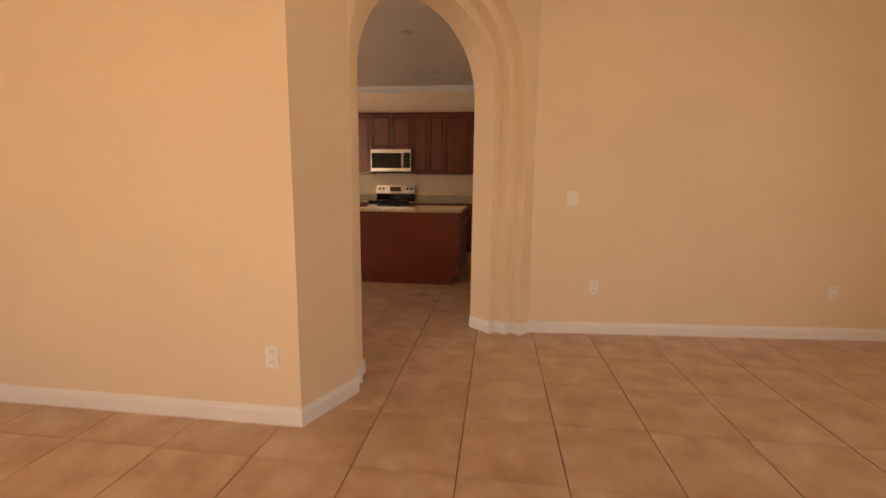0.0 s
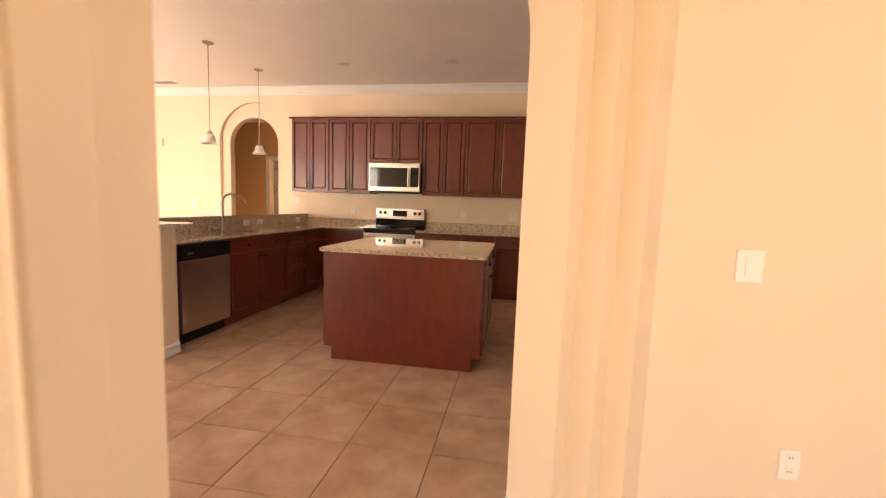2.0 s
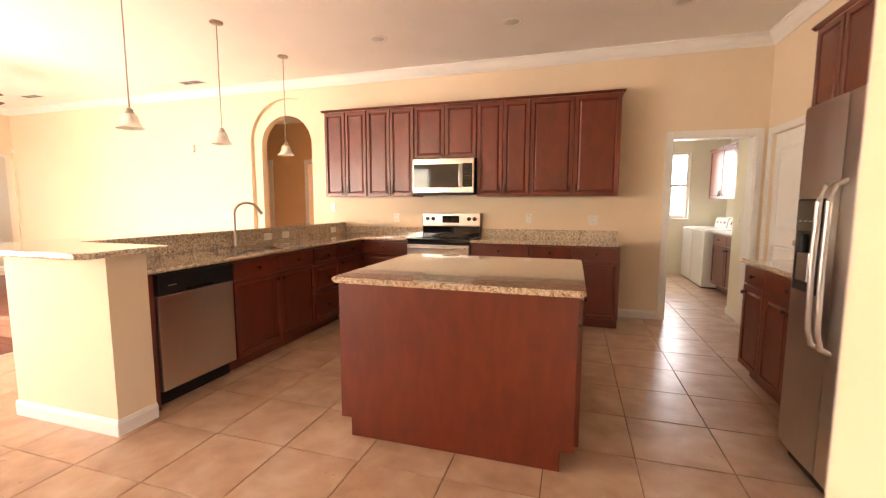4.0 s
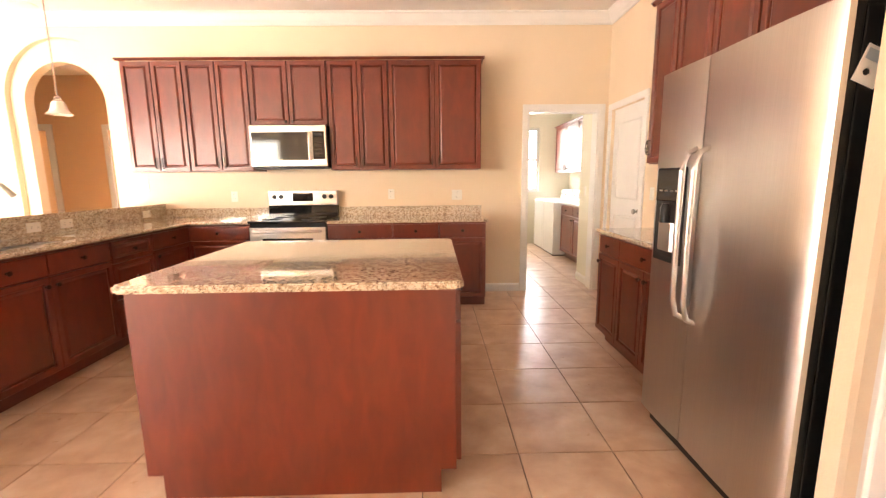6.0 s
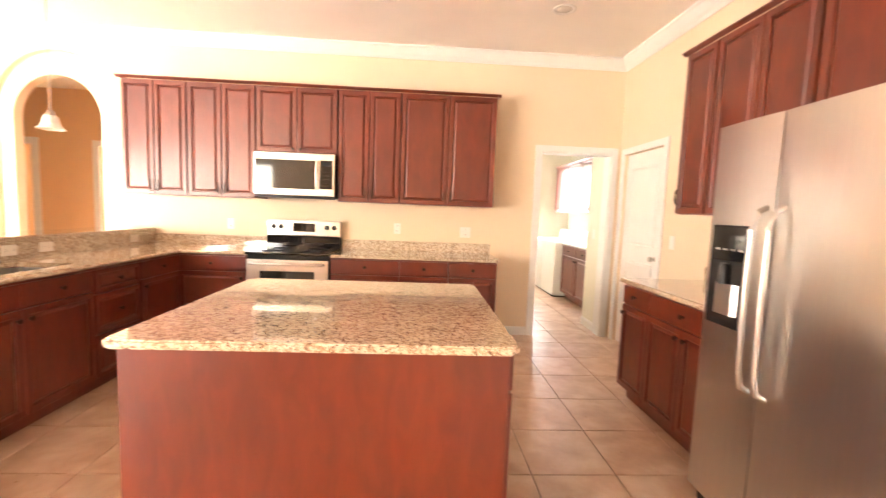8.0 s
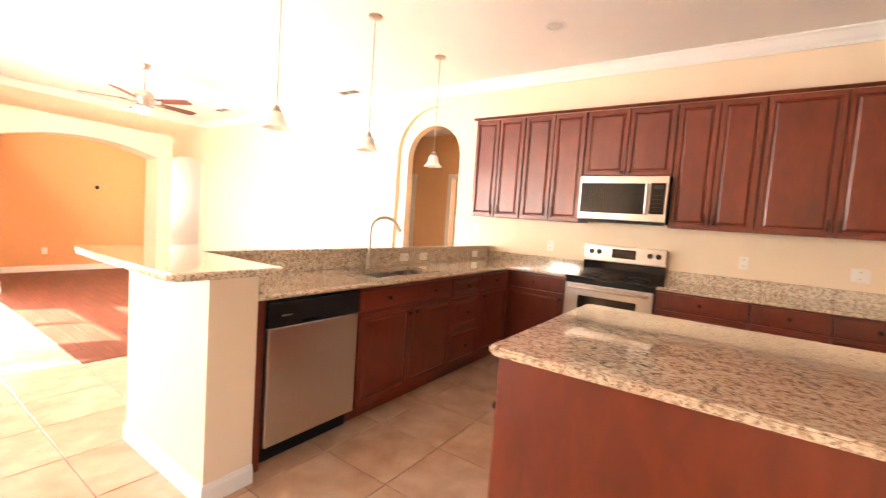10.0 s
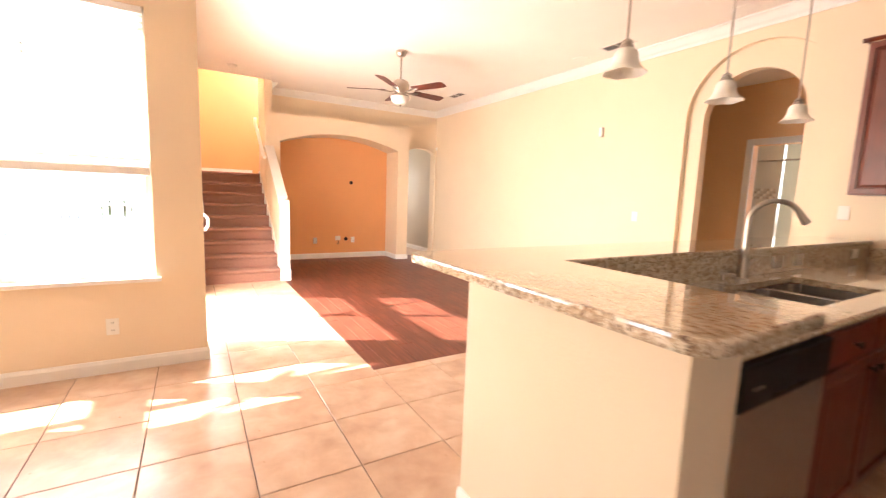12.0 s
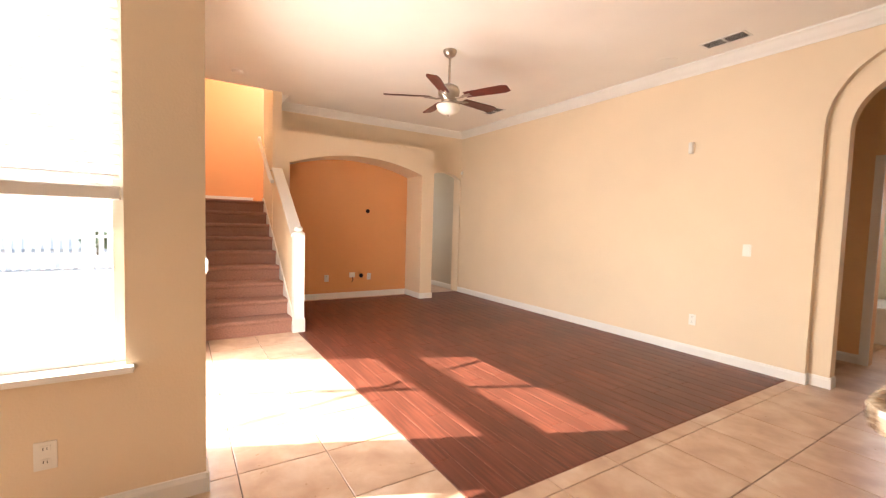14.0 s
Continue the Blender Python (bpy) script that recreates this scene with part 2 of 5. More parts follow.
def lathe(bm, prof, seg=24, centre=(0, 0, 0)):
    """Adds a body of revolution about z from (radius, height) pairs."""
    rings = []
    for r, z in prof:
        rings.append([bm.verts.new((centre[0] + r * math.cos(2 * math.pi * i / seg), centre[1] + r * math.sin(2 * math.pi * i / seg), centre[2] + z)) for i in range(seg)])
    for a, b in zip(rings, rings[1:]):
        for i in range(seg):
            bm.faces.new((a[i], a[(i + 1) % seg], b[(i + 1) % seg], b[i]))
    if prof[0][0] > 1e-5:
        bm.faces.new(rings[0][::-1])
    if prof[-1][0] > 1e-5:
        bm.faces.new(rings[-1])
    bmesh.ops.remove_doubles(bm, verts=bm.verts, dist=1e-5)
    bmesh.ops.recalc_face_normals(bm, faces=bm.faces)
    return bm


def tube(bm, pts, rad, seg=10):
    """Adds a round tube along points."""
    pts = [Vector(p) for p in pts]
    rings = []
    up = Vector((0.13, 0.2, 0.97)).normalized()
    for i, p in enumerate(pts):
        d = (pts[min(i + 1, len(pts) - 1)] - pts[max(i - 1, 0)]).normalized()
        if abs(d.dot(up)) > 0.95:
            up = Vector((0.9, 0.3, 0.1)).normalized()
        s = d.cross(up).normalized()
        w = d.cross(s).normalized()
        rr = rad[i] if isinstance(rad, (list, tuple)) else rad
        rings.append([bm.verts.new(p + (s * math.cos(2 * math.pi * k / seg) + w * math.sin(2 * math.pi * k / seg)) * rr) for k in range(seg)])
    for a, b in zip(rings, rings[1:]):
        for k in range(seg):
            bm.faces.new((a[k], a[(k + 1) % seg], b[(k + 1) % seg], b[k]))
    bm.faces.new(rings[0][::-1])
    bm.faces.new(rings[-1])
    bmesh.ops.recalc_face_normals(bm, faces=bm.faces)
    return bm


def mesh_of(name, bm, material, smooth=False):
    me = bpy.data.meshes.new(name)
    if smooth:
        for f in bm.faces:
            f.smooth = True
    bm.to_mesh(me)
    bm.free()
    me.materials.append(material)
    if smooth:
        me.set_sharp_from_angle(angle=radians(40))
    return me


def part(name, bm, material, parent, label="", smooth=False):
    o = new(name, mesh_of(name, bm, material, smooth))
    o.parent = parent
    return tagged(o, label)


def thing(name, label, category, at=(0, 0, 0), rz=0, group=""):
    o = new(name)
    o.empty_display_size = 0.1
    o.matrix_world = pose(*at, 0, 0, rz)
    return tagged(o, label, category, group)


def solid(name, bm, material, label, category, kind="", smooth=False, group=""):
    return tagged(new(name, mesh_of(name, bm, material, smooth)), label, category, group, kind)


def struct(name, bm, material, label="", smooth=False):
    return tagged(new(name, mesh_of(name, bm, material, smooth)), label, "", "", "structure")


# ---- shell of the house ----
H = 3.05


def wall_run(bm, axis, at, thick, a0, a1, z0, z1, holes=()):
    """A straight wall with rectangular holes (b0, b1, low, high). axis 'y': the wall lies in y = at..at+thick and runs along x."""
    def put(p, q, lo, hi):
        if q - p > 1e-4 and hi - lo > 1e-4:
            lo_t, hi_t = min(at, at + thick), max(at, at + thick)
            if axis == "y":
                box(bm, p, q, lo_t, hi_t, lo, hi)
            else:
                box(bm, lo_t, hi_t, p, q, lo, hi)
    cur = a0
    for b0, b1, lo, hi in sorted(holes):
        put(cur, b0, z0, z1)
        put(b0, b1, z0, lo)
        put(b0, b1, hi, z1)
        cur = b1
    put(cur, a1, z0, z1)
    return bm


def arch_wall(bm, half, spring, w0, w1, z1, place, d0, d1, seg=28):
    """A wall panel from w0 to w1 (along the wall, 0 at the arch's middle) and up to z1, with a round-headed opening. place(w, d, z) lays it into the world; d0..d1 is its depth."""
    prof = [(-half, 0.0)] + [(-half * math.cos(math.pi * i / seg), spring + half * math.sin(math.pi * i / seg)) for i in range(seg + 1)] + [(half, 0.0)]
    outer = [(w0, 0.0)]
    for w, z in prof[1:-1]:
        outer.append((w0 if w < w0 + 1e-6 else w, z1))
    outer.append((w1, 0.0))
    outer[1], outer[-2] = (w0, z1), (w1, z1)
    def ring(ps, d):
        return [bm.verts.new(place(w, d, z)) for w, z in ps]
    fi, fo, bi, bo = ring(prof, d0), ring(outer, d0), ring(prof, d1), ring(outer, d1)
    for i in range(len(prof) - 1):
        bm.faces.new((fi[i], fi[i + 1], fo[i + 1], fo[i]))
        bm.faces.new((bi[i], bo[i], bo[i + 1], bi[i + 1]))
        bm.faces.new((fi[i], bi[i], bi[i + 1], fi[i + 1]))
        bm.faces.new((fo[i], fo[i + 1], bo[i + 1], bo[i]))
    bm.faces.new((fi[0], fo[0], bo[0], bi[0]))
    bm.faces.new((fi[-1], bi[-1], bo[-1], fo[-1]))
    bmesh.ops.recalc_face_normals(bm, faces=bm.faces)
    return bm


# plan numbers
YB = 9.60            # kitchen and living room back wall
XR = 3.20            # kitchen wall behind the refrigerator
XW = -4.20           # breakfast nook window wall
YG = 5.10            # wall with the glass door
XF = -8.75           # far wall of the living room
YL = 3.51            # front room wall left of the arch
YD = 4.81            # front room wall right of the arch

# back wall with the arch to the bath hall and the laundry door
bm = bmesh.new()
wall_run(bm, "y", YB, 0.15, -1.98, XR + 0.15, 0, H, [(2.31, 3.10, 0, 2.05)])
wall_run(bm, "y", YB, 0.15, -9.0, -3.44, 0, H)
struct("wall_north", bm, PAINT, "peach painted plaster wall behind the kitchen and living room")
AX = -2.71
bm = bmesh.new()
arch_wall(bm, 0.635, 2.195, -0.73, 0.73, H, lambda w, d, z: (AX + w, YB + d, z), 0, 0.06)
arch_wall(bm, 0.435, 2.165, -0.67, 0.79, H, lambda w, d, z: (AX - 0.05 + w, YB + d, z), 0.06, 0.17)
struct("wall_north_arch", bm, PAINT, "stepped round arch opening in a peach plaster wall")

# diagonal arch wall between front room and kitchen: u along the wall, v towards the front room
CA, SA = math.cos(radians(48.5)), math.sin(radians(48.5))
UC = 4.106
def diag(w, d, z):
    u, v = UC + w, d
    return (u * CA + v * SA, u * SA - v * CA, z)
bm = bmesh.new()
arch_wall(bm, 0.748, 1.865, -1.13, 0.870, H, diag, -1.65, -1.742)
arch_wall(bm, 0.670, 1.865, -1.13, 1.00, H, diag, -1.742, -1.838)
arch_wall(bm, 0.592, 1.865, -1.30, 1.36, H, diag, -1.838, -2.056)
prism(bm, [(0.84, 3.23), diag(-0.75, -1.652, 0)[:2], diag(-1.13, -1.652, 0)[:2]], 0, H)
struct("wall_arch", bm, PAINT, "diagonal peach plaster wall with a stepped round arch")

bm = bmesh.new()
prism(bm, [(-1.3, 3.23), (0.84, 3.23), diag(-1.12, -1.70, 0)[:2], (0.55, 3.35), (-1.3, 3.35)], 0, H)
struct("wall_front_room_left", bm, PAINT, "peach painted front room wall")
bm = bmesh.new()
prism(bm, [(2.052, 4.816), (5.25, 5.08), (5.25, 5.2), (2.09, 4.95)], 0, H)
struct("wall_front_room_right", bm, PAINT, "peach painted front room wall")
bm = bmesh.new()
wall_run(bm, "x", 5.2, 0.15, -1.6, 5.2, 0, H, [(0.8, 2.8, 0.5, 2.4)])
wall_run(bm, "y", -1.6, 0.15, -1.3, 5.2, 0, H, [(-1.1, 0.5, 0.5, 2.4)])
wall_run(bm, "x", -1.3, -0.15, -1.6, 3.35, 0, H)
struct("wall_front_room_outer", bm, PAINT, "peach painted outer walls of the front room")
# right kitchen wall with the pantry door's recess, and the wall end beside the refrigerator
bm = bmesh.new()
wall_run(bm, "x", XR, 0.15, 5.3, YB, 0, H, [(8.74, 9.48, 0, 2.03)])
struct("wall_east", bm, PAINT, "peach painted kitchen wall behind the refrigerator")
bm = bmesh.new()
prism(bm, [(2.46, 5.90), (2.46, 5.96), (XR, 5.96), (XR, 5.0), (2.3, 5.0), diag(1.30, -2.04, 0)[:2], diag(1.90, -2.054, 0)[:2]], 0, H)
struct("wall_fridge_end", bm, PAINT, "peach painted wall end beside the refrigerator")
# nook
bm = bmesh.new()
wall_run(bm, "x", XW, -0.15, 1.7, YG, 0, H, [(3.72, 4.80, 0.65, 2.45), (2.35, 3.50, 0.65, 2.45)])
struct("wall_west_nook", bm, PAINT, "peach painted breakfast nook wall with windows")
bm = bmesh.new()
wall_run(bm, "y", 1.7, -0.15, -4.35, -1.15, 0, H, [(-4.05, -2.95, 0.5, 2.45)])
struct("wall_south_nook", bm, PAINT, "peach painted nook wall with a wide window")
bm = bmesh.new()
wall_run(bm, "x", -1.15, 0.12, 1.55, 3.50, 0, H)
prism(bm, [(-1.15, 3.45), (0.35, 3.45), diag(-1.29, -2.05, 0)[:2], (-1.15, 3.62)], 0, H)
struct("wall_south_kitchen", bm, PAINT, "peach painted kitchen wall")
# wall with the glass door
bm = bmesh.new()
wall_run(bm, "y", YG, -0.15, -10.2, XW - 0.15, 0, H, [(-6.40, -4.62, 0, 2.03)])
struct("wall_glass_door", bm, PAINT, "peach painted wall with a glass patio door")
# far wall over and beside the niche
bm = bmesh.new()
wall_run(bm, "x", XF, -0.15, 6.22, 8.86, 2.58, H)
wall_run(bm, "x", XF, -0.15, 8.752, 8.86, 0, 2.58)
struct("wall_far", bm, PAINT, "peach painted wall above the media niche")
bm = bmesh.new()
arch_wall(bm, 0.35, 2.10, -0.37, 0.37, H, lambda w, d, z: (XF - d, 9.23 + w, z if z < 2.10 or z > 3 else 2.10 + (z - 2.10) * 0.5), 0, 0.15)
struct("wall_far_hall_arch", bm, PAINT, "low arched opening to a hallway")
bm = bmesh.new()
wall_run(bm, "y", 9.62, 0.12, -12.0, -8.9, 0, H)
wall_run(bm, "y", 8.75, -0.12, -12.0, -8.95, 0, H)
# unseen hole in the end wall, added only for the hallway fill lamp
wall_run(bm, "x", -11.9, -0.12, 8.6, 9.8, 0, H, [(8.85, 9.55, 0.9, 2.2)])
struct("wall_hallway", bm, GREYW, "grey-beige painted hallway walls")

# bath hall, bath, bedroom beyond the arch
YH = 10.86
bm = bmesh.new()
wall_run(bm, "y", YH, 0.12, -5.3, -1.8, 0, 2.75, [(-4.92, -4.06, 0, 2.03), (-3.225, -2.42, 0, 2.03)])
wall_run(bm, "x", -5.3, -0.12, YB + 0.15, 13.4, 0, 2.75)
wall_run(bm, "x", -1.8, 0.12, YB + 0.15, 13.4, 0, 2.75)
struct("wall_bath_hall", bm, TAN, "tan painted bath hall walls")
bm = bmesh.new()
wall_run(bm, "y", 13.25, 0.15, -8.0, -1.7, 0, 2.75, [(-7.3, -5.9, 0.9, 2.2), (-3.55, -2.5, 1.12, 2.35)])
wall_run(bm, "x", -8.0, -0.1, YB + 0.15, 13.4, 0, 2.75)
struct("wall_bath_outer", bm, YELLOW, "cream painted outer wall of the back rooms")
# laundry
bm = bmesh.new()
wall_run(bm, "y", 13.3, 0.15, 1.4, 4.5, 0, 2.75, [(2.86, 3.36, 1.07, 2.3)])
wall_run(bm, "x", 3.98, 0.15, YB + 0.15, 13.3, 0, 2.75, [(10.75, 11.75, 1.2, 2.2)])
wall_run(bm, "x", 2.0, -0.12, YB + 0.15, 13.3, 0, 2.75)
wall_run(bm, "x", 3.12, 0.20, YB + 0.15, 10.18, 0, 2.75)
struct("wall_laundry", bm, YELLOW, "pale yellow painted laundry walls")
# stairwell
bm = bmesh.new()
wall_run(bm, "x", -10.15, -0.12, 4.9, 7.6, 0, 5.6)
struct("wall_stair_back", bm, ORANGE, "orange painted stairwell wall")
bm = bmesh.new()
wall_run(bm, "y", 6.10, 0.12, -9.05, -8.30, 0, 5.6)
wall_run(bm, "y", 4.95, -0.1, -10.2, -8.2, H, 5.6)
wall_run(bm, "x", -8.2, 0.1, 4.9, 6.22, H + 0.12, 5.6)
# upper hole is an unseen addition that holds the stairwell fill lamp
wall_run(bm, "y", 7.5, 0.1, -10.2, -9.02, 0, 5.6, [(-10.1, -9.1, 3.8, 5.0)])
struct("wall_stair", bm, PAINT, "peach painted stairwell walls")

# ceilings
bm = bmesh.new()
box(bm, XW - 0.1, 5.4, -1.8, YB + 0.2, H, H + 0.12)
box(bm, -8.2, XW - 0.1, 4.9, YB + 0.2, H, H + 0.12)
box(bm, -12.2, -8.2, 7.6, YB + 0.2, H, H + 0.12)
box(bm, -9.0, -8.2, 6.22, 7.6, H, H + 0.12)
struct("ceiling", bm, CEIL, "off-white textured ceiling")
bm = bmesh.new()
box(bm, -8.2, 4.6, YB + 0.15, 13.5, 2.75, 2.87)
box(bm, -10.4, -8.1, 4.8, 7.7, 5.6, 5.7)
struct("ceiling_back_rooms", bm, CEIL, "off-white ceiling of the back rooms")

# floor base under the tiles
bm = bx(-12.2, 5.4, -1.8, 14.2, -0.25, -0.006)
FLOOR = struct("floor", bm, GROUT, "tiled floor with dark brown grout joints")


# ---- trim ----
def crown_profile():
    return [(0.0, 0.0), (0.0, -0.115), (0.012, -0.115), (0.022, -0.095), (0.045, -0.075), (0.070, -0.040), (0.085, -0.022), (0.098, -0.016), (0.098, 0.0)]


def base_profile():
    return [(0.0, 0.0), (0.014, 0.0), (0.014, 0.070), (0.010, 0.080), (0.006, 0.092), (0.0, 0.095)]


def run_profile(bm, prof, p, q, out, z):
    """Sweeps a profile (out from the wall, up) from p to q in plan."""
    p, q, out = Vector(p), Vector(q), Vector(out).normalized()
    a = [bm.verts.new((p.x + out.x * o, p.y + out.y * o, z + h)) for o, h in prof]
    b = [bm.verts.new((q.x + out.x * o, q.y + out.y * o, z + h)) for o, h in prof]
    n = len(prof)
    for i in range(n):
        bm.faces.new((a[i], a[(i + 1) % n], b[(i + 1) % n], b[i]))
    bm.faces.new(a[::-1])
    bm.faces.new(b)
    bmesh.ops.recalc_face_normals(bm, faces=bm.faces)


def trim_run(name, prof, pts, outs, z, label):
    bm = bmesh.new()
    for (p, q), o in zip(pts, outs):
        run_profile(bm, prof, p, q, o, z)
    return struct(name, bm, TRIM, label)


CP, BP = crown_profile(), base_profile()
trim_run("trim_crown", CP, [((-8.75, YB), (XR, YB)), ((XR, 5.96), (XR, YB)), ((XF, 6.22), (XF, 9.6)), ((2.46, 5.96), (XR, 5.96)), ((-8.3, 6.22), (-8.75, 6.22))],
         [(0, -1), (-1, 0), (1, 0), (0, 1), (0, 1)], H, "white crown moulding along the ceiling")
trim_run("baseboard", BP,
         [((-8.9, YB), (-3.44, YB)), ((1.79, YB), (2.24, YB)), ((XW, 1.7), (XW, YG + 0.013)), ((XW - 0.15, YG), (XW + 0.013, YG)), ((-1.3, 3.23), (0.846, 3.23)), ((2.055, 4.816), (5.25, 5.08)),
          ((-8.90, 6.30), (-8.90, 8.54)), ((-2.0, 5.96), (-1.13, 5.96)), ((-1.14, 5.95), (-1.14, 6.19)), ((-2.0, 5.95), (-2.0, YB)),
          ((-11.9, 9.62), (-8.9, 9.62)), ((-5.3, YH), (-4.99, YH)), ((-3.99, YH), (-3.30, YH)), ((2.46, 5.88), (2.46, 5.96)), ((3.12, YB + 0.16), (3.12, 10.18))],
         [(0, -1), (0, -1), (1, 0), (0, 1), (0, -1), (0.083, -1), (1, 0), (0, -1), (1, 0), (-1, 0), (0, -1), (0, -1), (0, -1), (-1, 0), (-1, 0)], 0, "white painted baseboard")


def diag_base(pts):
    bm = bmesh.new()
    for (w0, d0), (w1, d1), (ow, od) in pts:
        p, q = diag(w0, d0, 0), diag(w1, d1, 0)
        o = Vector(diag(ow, od, 0)) - Vector(diag(0, 0, 0))
        run_profile(bm, BP, p[:2], q[:2], (o.x, o.y), 0)
    return struct("baseboard_arch", bm, TRIM, "white baseboard stepping round the arch jambs")


diag_base([((0.592, -2.056), (0.592, -1.826), (-1, 0)), ((0.580, -1.838), (0.672, -1.838), (0, 1)), ((0.670, -1.84), (0.670, -1.73), (-1, 0)), ((0.658, -1.742), (0.75, -1.742), (0, 1)),
           ((0.748, -1.742), (0.748, -1.637), (-1, 0)), ((0.736, -1.65), (0.872, -1.65), (0, 1)),
           ((-0.592, -2.056), (-0.592, -1.826), (1, 0)), ((-0.580, -1.838), (-0.672, -1.838), (0, 1)), ((-0.670, -1.84), (-0.670, -1.73), (1, 0)), ((-0.658, -1.742), (-0.75, -1.742), (0, 1)),
           ((-0.748, -1.742), (-0.748, -1.637), (1, 0)), ((-0.736, -1.65), (-1.14, -1.51), (0.33, 1))])
# baseboard blocks round the bath hall arch
bm = bmesh.new()
for sx in (-1, 1):
    inner = AX - 0.05 + sx * 0.435
    run_profile(bm, BP, (AX + sx * 0.635, YB - 0.012), (AX + sx * 0.635, YB + 0.06), (-sx, 0), 0)
    run_profile(bm, BP, (AX + sx * 0.73, YB), (AX + sx * 0.623, YB), (0, -1), 0)
    run_profile(bm, BP, (AX + sx * 0.635, YB + 0.06), (inner - sx * 0.012, YB + 0.06), (0, -1), 0)
    run_profile(bm, BP, (inner, YB + 0.05), (inner, YB + 0.17), (-sx, 0), 0)
struct("baseboard_hall_arch", bm, TRIM, "white baseboard stepping round the hall arch")


def casing(name, axis, at, a0, a1, top, out, w=0.065, t=0.018, label="white painted door casing"):
    """A door casing on the wall plane at; out is the side it stands proud to."""
    bm = bmesh.new()
    lo, hi = (at, at + out * t) if out > 0 else (at + out * t, at)
    def put(p, q, z0, z1):
        if axis == "y":
            box(bm, p, q, lo, hi, z0, z1, bev=0.005)
        else:
            box(bm, lo, hi, p, q, z0, z1, bev=0.005)
    put(a0 - w, a0, 0, top + w)
    put(a1, a1 + w, 0, top + w)
    put(a0, a1, top, top + w)
    return struct(name, bm, TRIM, label)


casing("trim_laundry_door", "y", YB, 2.31, 3.10, 2.05, -1)
casing("trim_pantry_door", "x", XR, 8.74, 9.48, 2.03, -1)
casing("trim_bath_door", "y", YH, -3.225, -2.42, 2.03, -1, w=0.075)
casing("trim_bedroom_door", "y", YH, -4.92, -4.06, 2.03, -1, w=0.085)
bm = bmesh.new()
box(bm, 2.30, 2.325, YB - 0.006, YB + 0.156, 0, 2.05)
box(bm, 3.085, 3.11, YB - 0.006, YB + 0.156, 0, 2.05)
box(bm, 2.325, 3.085, YB - 0.006, YB + 0.156, 2.035, 2.06)
struct("trim_laundry_jamb", bm, TRIM, "white door jamb of the laundry")


def panel_slab(bm, x0, x1, z0, z1, y, t, rim=0.056, groove=0.009, rise=0.010):
    """A raised-panel board whose face looks to -y; its back is at y."""
    box(bm, x0, x1, y - t, y, z0, z1)
    bm.faces.ensure_lookup_table()
    f = min(bm.faces[-6:], key=lambda g: g.calc_center_median().y)
    rim = min(rim, (x1 - x0) * 0.28, (z1 - z0) * 0.28)
    bmesh.ops.inset_region(bm, faces=[f], thickness=0.003, depth=0.003)
    bmesh.ops.inset_region(bm, faces=[f], thickness=rim - 0.009, depth=0)
    bmesh.ops.inset_region(bm, faces=[f], thickness=0.006, depth=-0.004)
    bmesh.ops.inset_region(bm, faces=[f], thickness=0.003, depth=-groove)
    if min(x1 - x0, z1 - z0) - 2 * rim > 0.07:
        bmesh.ops.inset_region(bm, faces=[f], thickness=0.006, depth=0)
        bmesh.ops.inset_region(bm, faces=[f], thickness=0.024, depth=rise)
    return bm


def pull_bm(h=0.10):
    """A small birdcage pull, upright, standing out to -y from the origin at its middle."""
    bm = bmesh.new()
    for k in range(4):
        a = k * math.pi / 2 + 0.5
        pts = []
        for i in range(9):
            s = i / 8
            r = 0.0105 * math.sin(math.pi * s)
            tw = a + s * 2.2
            pts.append((r * math.cos(tw), -0.026 + r * math.sin(tw), -h / 2 + h * s))
        tube(bm, pts, 0.0026, 5)
    for z in (-h / 2, h / 2):
        tube(bm, [(0, 0, z), (0, -0.014, z), (0, -0.026, z * 0.96)], 0.0042, 6)
    return bm


def knob_bm():
    bm = bmesh.new()
    lathe(bm, [(0.007, 0), (0.006, 0.008), (0.005, 0.012), (0.013, 0.017), (0.0155, 0.022), (0.013, 0.027), (0.0, 0.029)], 14)
    bmesh.ops.rotate(bm, verts=bm.verts, cent=(0, 0, 0), matrix=Matrix.Rotation(radians(90), 3, "X"))
    return bm


PULL = mesh_of("pull", pull_bm(), BRONZE, True)
KNOB = mesh_of("knob", knob_bm(), BRONZE, True)


def handle(parent, kind, x, y, z):
    o = new("knob" if kind == "knob" else "pull", KNOB if kind == "knob" else PULL)
    o.parent = parent
    o.location = (x, y, z)
    return tagged(o, "dark bronze knob" if kind == "knob" else "dark bronze birdcage pull")


def upper_cabinet(at, rz, w, h, d, doors=2, kind="pull", label="", z_handle=0.085):
    c = thing("wall_cabinet", label, "cabinet", at, rz, "wall cabinets")
    part("body", bx(0, w, 0.0, d, 0, h, bev=0.002), CHERRY, c)
    dw = (w - 0.006) / doors
    for i in range(doors):
        x0 = 0.003 + i * dw
        b = bmesh.new()
        panel_slab(b, x0 + 0.004, x0 + dw - 0.004, 0.008, h - 0.012, -0.001, 0.019)
        dr = part("door", b, CHERRY, c)
        if doors == 1:
            hx = x0 + 0.035
        else:
            hx = x0 + dw - 0.035 if i == 0 else x0 + 0.035
        handle(dr, kind, hx, -0.02, z_handle)
    return c


